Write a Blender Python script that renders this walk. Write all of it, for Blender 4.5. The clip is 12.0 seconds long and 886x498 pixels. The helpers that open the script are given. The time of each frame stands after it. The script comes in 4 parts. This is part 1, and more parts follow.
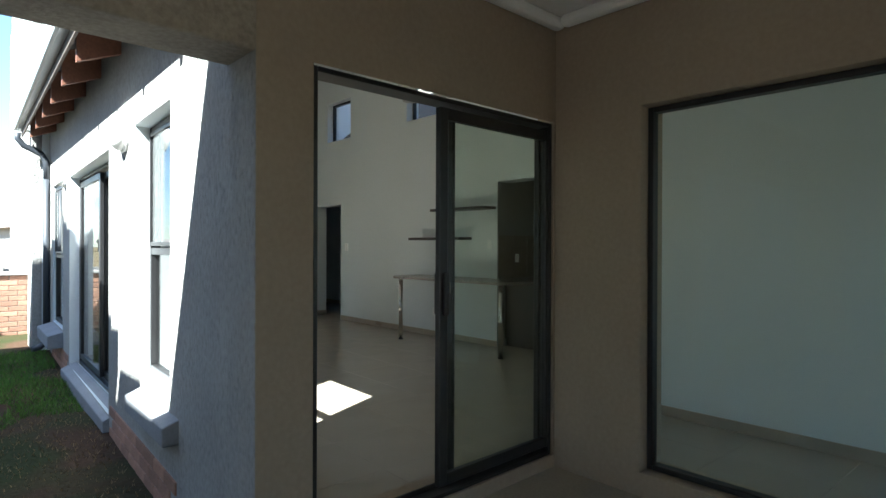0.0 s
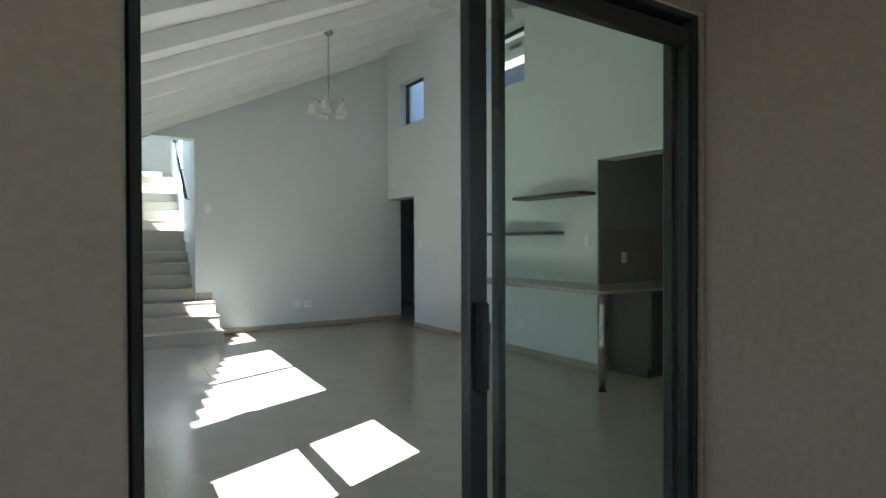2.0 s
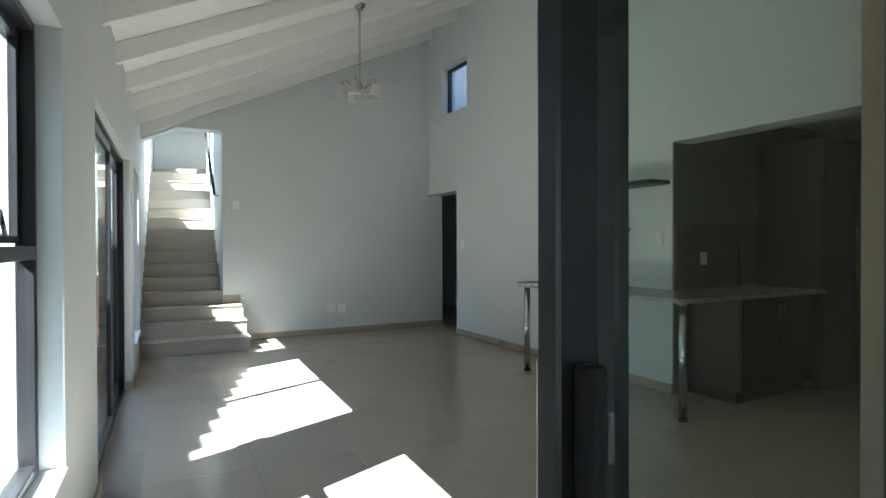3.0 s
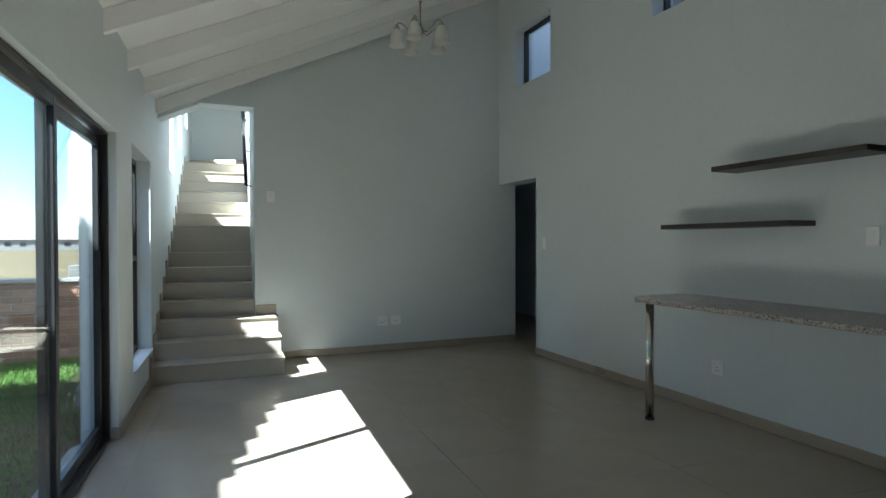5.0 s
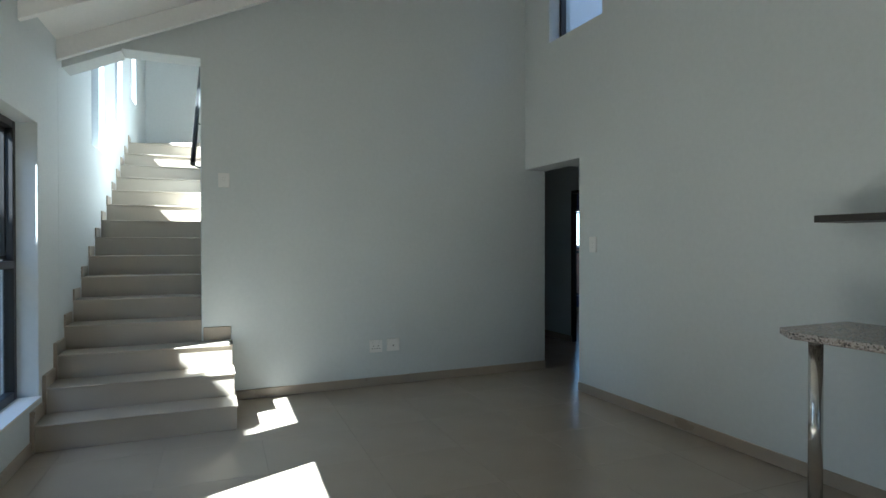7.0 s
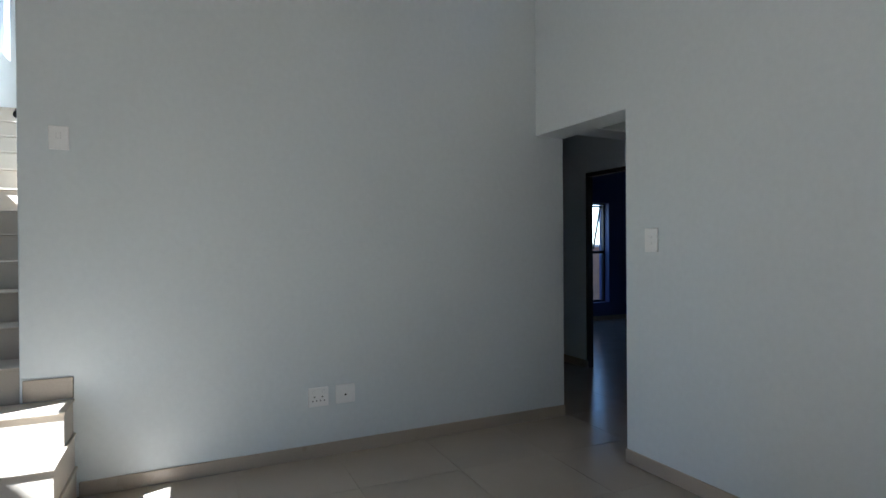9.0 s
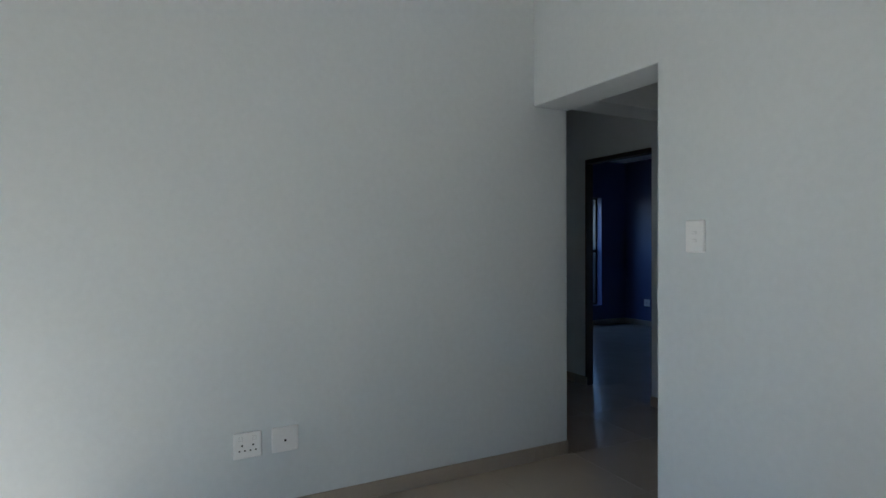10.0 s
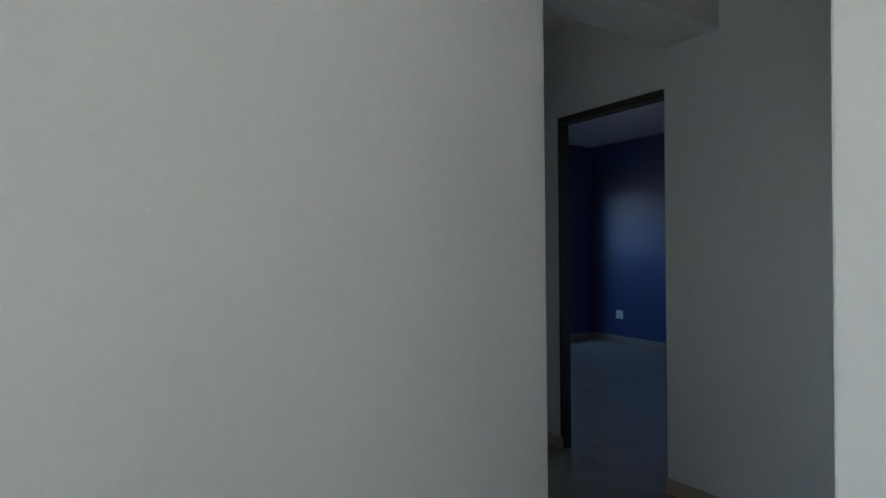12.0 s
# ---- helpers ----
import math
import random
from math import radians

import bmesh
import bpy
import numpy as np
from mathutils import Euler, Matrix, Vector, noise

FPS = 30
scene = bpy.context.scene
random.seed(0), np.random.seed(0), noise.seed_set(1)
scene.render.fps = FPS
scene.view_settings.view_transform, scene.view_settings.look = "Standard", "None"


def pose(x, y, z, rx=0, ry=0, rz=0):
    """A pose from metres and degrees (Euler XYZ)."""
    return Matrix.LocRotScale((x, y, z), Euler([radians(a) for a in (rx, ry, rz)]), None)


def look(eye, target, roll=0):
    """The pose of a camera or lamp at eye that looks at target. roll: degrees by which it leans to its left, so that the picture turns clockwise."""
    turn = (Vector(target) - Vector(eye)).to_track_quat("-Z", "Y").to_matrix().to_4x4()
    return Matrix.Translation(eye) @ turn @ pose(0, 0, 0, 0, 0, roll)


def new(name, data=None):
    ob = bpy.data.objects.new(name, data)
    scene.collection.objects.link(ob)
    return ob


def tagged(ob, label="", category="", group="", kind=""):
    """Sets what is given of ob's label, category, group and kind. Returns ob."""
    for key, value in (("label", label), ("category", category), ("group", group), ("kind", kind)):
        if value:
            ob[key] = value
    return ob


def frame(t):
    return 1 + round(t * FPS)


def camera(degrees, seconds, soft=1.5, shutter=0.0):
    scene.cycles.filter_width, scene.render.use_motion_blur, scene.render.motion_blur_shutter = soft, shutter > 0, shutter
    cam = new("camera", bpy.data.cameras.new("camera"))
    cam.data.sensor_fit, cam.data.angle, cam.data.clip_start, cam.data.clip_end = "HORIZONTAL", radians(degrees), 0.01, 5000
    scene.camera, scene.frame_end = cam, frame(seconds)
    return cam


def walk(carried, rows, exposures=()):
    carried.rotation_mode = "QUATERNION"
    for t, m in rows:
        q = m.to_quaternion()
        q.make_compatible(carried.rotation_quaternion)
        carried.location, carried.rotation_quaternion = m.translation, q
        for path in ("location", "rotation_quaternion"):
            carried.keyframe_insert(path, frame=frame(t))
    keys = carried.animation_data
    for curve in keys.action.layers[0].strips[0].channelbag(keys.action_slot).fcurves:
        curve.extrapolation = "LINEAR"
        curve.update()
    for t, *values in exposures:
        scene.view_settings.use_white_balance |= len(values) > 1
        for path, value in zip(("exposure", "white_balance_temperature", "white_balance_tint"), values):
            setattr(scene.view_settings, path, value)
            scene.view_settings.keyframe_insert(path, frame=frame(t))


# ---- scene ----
cam = camera(76.4, 12.0)
PATH = [
    (0, (-0.31, 0.179, 1.324), (1.045, 1.65, 1.318), 0.2),
    (0.5, (-0.028, 0.353, 1.322), (1.276, 1.87, 1.313), 0.0),
    (1, (0.272, 0.587, 1.32), (1.509, 2.158, 1.309), -0.0),
    (1.5, (0.573, 0.863, 1.326), (1.731, 2.493, 1.31), 0.1),
    (2, (0.799, 1.149, 1.338), (1.878, 2.834, 1.318), -0.2),
    (2.5, (1.012, 1.461, 1.357), (2.02, 3.188, 1.328), -0.1),
    (3, (1.209, 1.807, 1.319), (2.152, 3.571, 1.301), -0.2),
    (3.5, (1.347, 2.159, 1.327), (2.214, 3.961, 1.302), -0.1),
    (5.5, (1.786, 3.64, 1.331), (2.556, 5.485, 1.31), -0.2),
    (6, (1.895, 4.031, 1.334), (2.669, 5.875, 1.313), -0.2),
    (6.5, (1.998, 4.452, 1.321), (2.788, 6.289, 1.304), -0.1),
    (8.5, (2.665, 6.099, 1.312), (3.51, 7.912, 1.299), -0.3),
    (9, (2.856, 6.494, 1.292), (3.728, 8.294, 1.282), -0.4),
    (9.5, (3.05, 6.874, 1.299), (3.951, 8.659, 1.283), -0.3),
    (10.5, (3.501, 7.612, 1.271), (4.468, 9.363, 1.258), -0.2),
    (11.5, (4.036, 8.307, 1.258), (5.077, 10.015, 1.252), -0.5),
    (12, (4.309, 8.625, 1.258), (5.39, 10.308, 1.252), -0.6),
]

EXPOSURES = [(0, 2.9, 5650, 0), (1.0, 3.2, 5400, -1), (1.5, 3.3, 5350, -2), (2.0, 3.5, 5250, -2), (2.7, 3.5, 5300, 1), (3.5, 3.15, 5300, 0), (5.5, 2.82, 5200, -2), (6, 2.96, 5200, -2), (6.5, 3.08, 5200, -1), (8.5, 3.18, 5150, 4), (9, 3.36, 5200, 8), (9.5, 3.56, 5150, 7), (10.5, 3.73, 5250, 7), (11.5, 4.02, 5350, 8), (12, 4.16, 5400, 8)]
walk(cam, [(t, look(eye, target, roll)) for t, eye, target, roll in PATH], EXPOSURES)

# ---- sky and sun ----
SUN_WAY = Vector((1.0, 0.42, -1.10)).normalized()
world = bpy.data.worlds.new("sky")
scene.world = world
world.use_nodes = True
sky = world.node_tree.nodes.new("ShaderNodeTexSky")
sky.sky_type, sky.sun_disc = "NISHITA", False
sky.altitude, sky.dust_density, sky.ozone_density = 1500, 1.6, 1.0
sky.sun_elevation = math.asin(-SUN_WAY.z)
sky.sun_rotation = math.atan2(-SUN_WAY.x, -SUN_WAY.y)
back = world.node_tree.nodes["Background"]
back.inputs["Strength"].default_value = 0.065
world.node_tree.links.new(sky.outputs["Color"], back.inputs["Color"])
sun = new("sun", bpy.data.lights.new("sun", "SUN"))
sun.data.energy, sun.data.angle, sun.data.color = 5.0, radians(0.35), (1.0, 0.95, 0.87)
sun.matrix_world = look(Vector((-20, -8, 22)), Vector((-20, -8, 22)) + SUN_WAY)


# ---- materials ----
def material(name, base, rough=0.6, metal=0.0, vary=0.1, scale=3.0, fine=60.0, bump=0.0, bump_scale=40.0, spec=0.5, per_object=0.0, tint=None):
    """A surface with broad stains and fine grain in its colour, some unevenness in its gloss, and fine relief."""
    m = bpy.data.materials.new(name)
    m.use_nodes = True
    nt = m.node_tree
    n, l = nt.nodes, nt.links
    bsdf = n["Principled BSDF"]
    co = n.new("ShaderNodeTexCoord")
    big, small = n.new("ShaderNodeTexNoise"), n.new("ShaderNodeTexNoise")
    big.inputs["Scale"].default_value, big.inputs["Detail"].default_value = scale, 4
    small.inputs["Scale"].default_value, small.inputs["Detail"].default_value = fine, 3
    for t in (big, small):
        l.new(co.outputs["Object"], t.inputs["Vector"])
    both = n.new("ShaderNodeMath")
    both.operation = "ADD"
    l.new(big.outputs["Fac"], both.inputs[0])
    l.new(small.outputs["Fac"], both.inputs[1])
    ramp = n.new("ShaderNodeMapRange")
    ramp.inputs["From Min"].default_value, ramp.inputs["From Max"].default_value = 0.7, 1.3
    ramp.inputs["To Min"].default_value, ramp.inputs["To Max"].default_value = 1 - vary, 1 + vary
    l.new(both.outputs[0], ramp.inputs["Value"])
    value = ramp.outputs["Result"]
    if per_object:
        info, span, mul = n.new("ShaderNodeObjectInfo"), n.new("ShaderNodeMapRange"), n.new("ShaderNodeMath")
        span.inputs["To Min"].default_value, span.inputs["To Max"].default_value = 1 - per_object, 1 + per_object
        l.new(info.outputs["Random"], span.inputs["Value"])
        mul.operation = "MULTIPLY"
        l.new(value, mul.inputs[0])
        l.new(span.outputs["Result"], mul.inputs[1])
        value = mul.outputs[0]
    mix = n.new("ShaderNodeMix")
    mix.data_type, mix.blend_type = "RGBA", "MULTIPLY"
    mix.inputs["Factor"].default_value = 1.0
    mix.inputs["A"].default_value = (*base, 1)
    if tint:
        two = n.new("ShaderNodeMix")
        two.data_type = "RGBA"
        two.inputs["A"].default_value, two.inputs["B"].default_value = (*base, 1), (*tint, 1)
        sharp = n.new("ShaderNodeMapRange")
        sharp.inputs["From Min"].default_value, sharp.inputs["From Max"].default_value = 0.42, 0.58
        l.new(big.outputs["Fac"], sharp.inputs["Value"])
        l.new(sharp.outputs["Result"], two.inputs["Factor"])
        l.new(two.outputs["Result"], mix.inputs["A"])
    l.new(value, mix.inputs["B"])
    l.new(mix.outputs["Result"], bsdf.inputs["Base Color"])
    gloss = n.new("ShaderNodeMapRange")
    gloss.inputs["To Min"].default_value, gloss.inputs["To Max"].default_value = max(0.02, rough - 0.08), min(1, rough + 0.08)
    l.new(big.outputs["Fac"], gloss.inputs["Value"])
    l.new(gloss.outputs["Result"], bsdf.inputs["Roughness"])
    bsdf.inputs["Metallic"].default_value = metal
    bsdf.inputs["Specular IOR Level"].default_value = spec
    if bump:
        rel, b = n.new("ShaderNodeTexNoise"), n.new("ShaderNodeBump")
        rel.inputs["Scale"].default_value, rel.inputs["Detail"].default_value = bump_scale, 5
        l.new(co.outputs["Object"], rel.inputs["Vector"])
        b.inputs["Strength"].default_value, b.inputs["Distance"].default_value = 1.0, bump
        l.new(rel.outputs["Fac"], b.inputs["Height"])
        l.new(b.outputs["Normal"], bsdf.inputs["Normal"])
    return m


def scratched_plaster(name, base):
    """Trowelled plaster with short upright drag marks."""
    m = material(name, base, 0.85, vary=0.14, scale=2.2, fine=35, bump=0.004, bump_scale=60, spec=0.2)
    n, l = m.node_tree.nodes, m.node_tree.links
    co = n.new("ShaderNodeTexCoord")
    mp, tex, b = n.new("ShaderNodeMapping"), n.new("ShaderNodeTexNoise"), n.new("ShaderNodeBump")
    mp.inputs["Scale"].default_value = (70, 70, 22)
    tex.inputs["Scale"].default_value, tex.inputs["Detail"].default_value = 1.0, 9
    l.new(co.outputs["Object"], mp.inputs["Vector"])
    l.new(mp.outputs["Vector"], tex.inputs["Vector"])
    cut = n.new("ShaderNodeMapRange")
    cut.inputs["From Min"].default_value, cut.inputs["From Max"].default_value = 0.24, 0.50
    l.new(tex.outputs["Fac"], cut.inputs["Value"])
    b.inputs["Strength"].default_value, b.inputs["Distance"].default_value = 1.0, 0.008
    l.new(cut.outputs["Result"], b.inputs["Height"])
    old = [x for x in n if x.type == "BUMP" and x != b][0]
    l.new(old.outputs["Normal"], b.inputs["Normal"])
    l.new(b.outputs["Normal"], n["Principled BSDF"].inputs["Normal"])
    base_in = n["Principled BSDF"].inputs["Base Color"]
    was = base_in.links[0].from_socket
    # Shading inside the drag marks is multiplied into the colour.
    groove_shade = n.new("ShaderNodeMix")
    groove_shade.data_type, groove_shade.blend_type = "RGBA", "MULTIPLY"
    groove_shade.inputs["Factor"].default_value = 0.2
    l.new(was, groove_shade.inputs["A"])
    l.new(cut.outputs["Result"], groove_shade.inputs["B"])
    l.new(groove_shade.outputs["Result"], base_in)
    return m


def glass(name, tint):
    """Clear sheet glass: gloss that grows towards grazing views, the rest passes straight through."""
    m = bpy.data.materials.new(name)
    m.use_nodes = True
    n, l = m.node_tree.nodes, m.node_tree.links
    clear, shine, mix, lw = n.new("ShaderNodeBsdfTransparent"), n.new("ShaderNodeBsdfGlossy"), n.new("ShaderNodeMixShader"), n.new("ShaderNodeLayerWeight")
    power, fac = n.new("ShaderNodeMath"), n.new("ShaderNodeMath")
    clear.inputs["Color"].default_value = (*tint, 1)
    shine.inputs["Roughness"].default_value = 0.0
    lw.inputs["Blend"].default_value = 0.5
    power.operation, power.inputs[1].default_value = "POWER", 5.0
    fac.operation, fac.inputs[1].default_value, fac.inputs[2].default_value = "MULTIPLY_ADD", 0.85, 0.03
    l.new(lw.outputs["Facing"], power.inputs[0])
    l.new(power.outputs[0], fac.inputs[0])
    l.new(fac.outputs[0], mix.inputs["Fac"])
    l.new(clear.outputs["BSDF"], mix.inputs[1])
    l.new(shine.outputs["BSDF"], mix.inputs[2])
    l.new(mix.outputs["Shader"], n["Material Output"].inputs["Surface"])
    return m


PAINT = material("wall_paint", (0.76, 0.79, 0.79), 0.55, vary=0.025, scale=1.2, fine=30, bump=0.0006, bump_scale=120, spec=0.35)
CEIL = material("ceiling_paint", (0.92, 0.91, 0.89), 0.6, vary=0.025, scale=1.5, fine=40, bump=0.0005, bump_scale=90, spec=0.3)
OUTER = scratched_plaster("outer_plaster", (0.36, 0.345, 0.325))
PATIO = material("patio_plaster", (0.385, 0.31, 0.232), 0.8, vary=0.08, scale=1.5, fine=40, bump=0.001, bump_scale=70, spec=0.2)
ROUGH = material("rough_soffit", (0.38, 0.33, 0.27), 0.9, vary=0.22, scale=5, fine=45, bump=0.014, bump_scale=26, spec=0.15)
BLUE = material("blue_paint", (0.095, 0.115, 0.24), 0.5, vary=0.05, scale=1.5, fine=40, bump=0.0005, bump_scale=100)
TILE = material("floor_tile", (0.43, 0.37, 0.295), 0.22, vary=0.05, scale=2.5, fine=180, bump=0.0002, bump_scale=20, per_object=0.012, spec=0.5)
GROUT = material("grout", (0.40, 0.342, 0.27), 0.9, vary=0.1)
SKIRT = material("skirting_tile", (0.44, 0.37, 0.29), 0.3, vary=0.06, scale=4, fine=150)
STEP = material("step_tile", (0.48, 0.42, 0.34), 0.35, vary=0.05, scale=3, fine=150, per_object=0.03)
ALU = material("dark_aluminium", (0.022, 0.021, 0.022), 0.38, vary=0.12, scale=6, fine=200, spec=0.5)
DARKWOOD = material("dark_wood", (0.035, 0.024, 0.018), 0.5, vary=0.25, scale=5, fine=80)
SPLASH = material("splash_tile", (0.19, 0.16, 0.13), 0.35, vary=0.08, scale=4, fine=90, per_object=0.06)
LAMINATE = material("dark_laminate", (0.045, 0.036, 0.029), 0.45, vary=0.2, scale=6, fine=120)
NICKEL = material("satin_nickel", (0.36, 0.34, 0.32), 0.28, metal=1.0, vary=0.05, scale=8, fine=200)
CHROME = material("brushed_steel", (0.62, 0.60, 0.57), 0.16, metal=1.0, vary=0.05, scale=8, fine=200)
WHITE = material("white_plastic", (0.94, 0.93, 0.91), 0.35, vary=0.02, spec=0.5)
HOLE = material("socket_hole", (0.02, 0.02, 0.02), 0.7, vary=0.1)
RUBBER = material("rubber", (0.02, 0.02, 0.02), 0.7, vary=0.1)
SEAM = material("plastic_seam", (0.42, 0.42, 0.41), 0.5, vary=0.05)
SHADE = material("frosted_glass", (0.85, 0.84, 0.80), 0.35, vary=0.03, spec=0.5)
# Grey darkened so that the colour itself carries the kitchen's dim light.
KITCHEN_SHADE = material("kitchen_shaded_paint", (0.23, 0.235, 0.215), 0.5, vary=0.05, scale=2, fine=40, bump=0.0005, bump_scale=90)
RAFTER = material("rafter_wood", (0.17, 0.07, 0.04), 0.6, vary=0.25, scale=4, fine=60, bump=0.0015, bump_scale=50)
FASCIA = material("weathered_board", (0.13, 0.105, 0.09), 0.8, vary=0.25, scale=3, fine=50, bump=0.001, bump_scale=60)
ROOF = material("roof_tile", (0.14, 0.12, 0.11), 0.8, vary=0.2, scale=3, fine=60)
GUTTER = material("grey_gutter", (0.30, 0.32, 0.34), 0.4, vary=0.06)
PIPE = material("dark_pipe", (0.05, 0.055, 0.065), 0.4, vary=0.1)
BRICK = material("brick", (0.31, 0.17, 0.115), 0.85, vary=0.2, scale=9, fine=90, bump=0.002, bump_scale=80, per_object=0.28)
MORTAR = material("mortar", (0.40, 0.36, 0.31), 0.95, vary=0.12, fine=120)
COPING = material("coping", (0.42, 0.40, 0.38), 0.85, vary=0.12, scale=3)
SOIL = material("soil_and_turf", (0.036, 0.042, 0.016), 0.95, vary=0.3, scale=1.1, fine=45, bump=0.02, bump_scale=30, spec=0.1, tint=(0.06, 0.036, 0.022))
GRASS = material("grass_blade", (0.10, 0.19, 0.032), 0.7, vary=0.35, scale=2, fine=40, spec=0.2)
DRY = material("straw", (0.26, 0.19, 0.11), 0.9, vary=0.3, scale=2, fine=40, spec=0.1)
FIELD = material("dry_field", (0.16, 0.12, 0.07), 0.95, vary=0.3, scale=0.08, fine=1.5, spec=0.1, tint=(0.11, 0.09, 0.048))
SILL = material("grey_sill", (0.27, 0.27, 0.28), 0.85, vary=0.12, scale=4, fine=60, bump=0.002, bump_scale=60)
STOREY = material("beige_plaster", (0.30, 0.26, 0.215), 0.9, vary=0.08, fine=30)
WING = material("wing_plaster", (0.84, 0.84, 0.87), 0.9, vary=0.05, fine=30)
FAR_WALL = material("far_plaster", (0.28, 0.265, 0.25), 0.9, vary=0.1)
FAR_ROOF = material("far_roof", (0.25, 0.20, 0.18), 0.8, vary=0.15)
CONCRETE = material("patio_screed", (0.34, 0.31, 0.26), 0.7, vary=0.12, scale=2, fine=60, bump=0.0008, bump_scale=60)
CLEAR = glass("clear_glass", (0.95, 0.97, 0.96))
GREEN = glass("tinted_glass", (0.95, 0.98, 0.955))


def granite():
    m = material("granite", (0.36, 0.31, 0.28), 0.22, vary=0.15, scale=12, fine=220)
    n, l = m.node_tree.nodes, m.node_tree.links
    co, v, r = n.new("ShaderNodeTexCoord"), n.new("ShaderNodeTexVoronoi"), n.new("ShaderNodeValToRGB")
    v.inputs["Scale"].default_value = 140
    l.new(co.outputs["Object"], v.inputs["Vector"])
    e = r.color_ramp.elements
    e[0].position, e[0].color = 0.15, (0.05, 0.045, 0.045, 1)
    e[1].position, e[1].color = 0.45, (0.40, 0.34, 0.30, 1)
    third = e.new(0.85)
    third.color = (0.55, 0.50, 0.46, 1)
    l.new(v.outputs["Color"], r.inputs["Fac"])
    l.new(r.outputs["Color"], n["Principled BSDF"].inputs["Base Color"])
    return m


GRANITE = granite()


def frosted():
    """Thin frosted glass: part scatters, part passes straight through."""
    m = material("frosted_shade", (0.85, 0.84, 0.80), 0.35, vary=0.03, spec=0.5)
    n, l = m.node_tree.nodes, m.node_tree.links
    clear, glow, body, mix = n.new("ShaderNodeBsdfTransparent"), n.new("ShaderNodeBsdfTranslucent"), n.new("ShaderNodeMixShader"), n.new("ShaderNodeMixShader")
    glow.inputs["Color"].default_value = (0.85, 0.84, 0.80, 1)
    body.inputs["Fac"].default_value, mix.inputs["Fac"].default_value = 0.5, 0.35
    l.new(n["Principled BSDF"].outputs["BSDF"], body.inputs[1])
    l.new(glow.outputs["BSDF"], body.inputs[2])
    l.new(body.outputs["Shader"], mix.inputs[1])
    l.new(clear.outputs["BSDF"], mix.inputs[2])
    l.new(mix.outputs["Shader"], n["Material Output"].inputs["Surface"])
    return m


LAMP_GLASS = frosted()


# ---- mesh helpers ----
def add_box(bm, x0, y0, z0, x1, y1, z1, m=None):
    r = bmesh.ops.create_cube(bm, size=1.0)["verts"]
    t = Matrix.Translation(((x0 + x1) / 2, (y0 + y1) / 2, (z0 + z1) / 2)) @ Matrix.Diagonal((abs(x1 - x0), abs(y1 - y0), abs(z1 - z0), 1))
    bmesh.ops.transform(bm, matrix=(m @ t) if m else t, verts=r)
    return r


def box_bm(*a, bevel=0.0, seg=2, m=None):
    bm = bmesh.new()
    add_box(bm, *a, m=m)
    if bevel:
        bmesh.ops.bevel(bm, geom=bm.edges[:], offset=bevel, segments=seg, affect="EDGES", profile=0.5)
    return bm


def add_tube(bm, pts, radius, sides=12, cap=True):
    """A round tube along points."""
    pts = [Vector(p) for p in pts]
    rings = []
    side = None
    for i, p in enumerate(pts):
        d = (pts[min(i + 1, len(pts) - 1)] - pts[max(i - 1, 0)]).normalized()
        if side is None:
            side = d.orthogonal().normalized()
        side = (side - d * side.dot(d)).normalized()
        up = d.cross(side)
        r = radius[i] if isinstance(radius, (list, tuple)) else radius
        rings.append([bm.verts.new(p + r * (math.cos(a) * side + math.sin(a) * up)) for a in [2 * math.pi * k / sides for k in range(sides)]])
    for a, b in zip(rings, rings[1:]):
        for k in range(sides):
            f = bm.faces.new((a[k], a[(k + 1) % sides], b[(k + 1) % sides], b[k]))
            f.smooth = True
    if cap:
        bm.faces.new(rings[0][::-1])
        bm.faces.new(rings[-1])


def tube_bm(pts, radius, sides=12):
    bm = bmesh.new()
    add_tube(bm, pts, radius, sides)
    return bm


def spin_bm(profile, sides=24):
    """A turned shape: (radius, height) pairs round z."""
    bm = bmesh.new()
    rings = []
    for r, z in profile:
        rings.append([bm.verts.new((r * math.cos(2 * math.pi * k / sides), r * math.sin(2 * math.pi * k / sides), z)) for k in range(sides)])
    for a, b in zip(rings, rings[1:]):
        for k in range(sides):
            bm.faces.new((a[k], a[(k + 1) % sides], b[(k + 1) % sides], b[k])).smooth = True
    if profile[0][0] > 1e-4:
        bm.faces.new(rings[0][::-1])
    if profile[-1][0] > 1e-4:
        bm.faces.new(rings[-1])
    bmesh.ops.remove_doubles(bm, verts=bm.verts[:], dist=1e-5)
    bmesh.ops.recalc_face_normals(bm, faces=bm.faces[:])
    return bm


def mesh_of(name, bm, mat):
    me = bpy.data.meshes.new(name)
    bm.to_mesh(me)
    bm.free()
    me.materials.append(mat)
    return me


def part(name, bm, mat, parent=None, label="", m=None):
    ob = new(name, mesh_of(name, bm, mat))
    ob.parent = parent
    if m:
        ob.matrix_basis = m
    return tagged(ob, label)


def thing(name, label, category, m=None, group="", kind=""):
    ob = new(name)
    if m:
        ob.matrix_basis = m
    return tagged(ob, label, category, group, kind)


def soften(ob, width=0.008, seg=2):
    b = ob.modifiers.new("edge", "BEVEL")
    b.width, b.segments, b.limit_method, b.angle_limit = width, seg, "ANGLE", radians(50)
    return ob


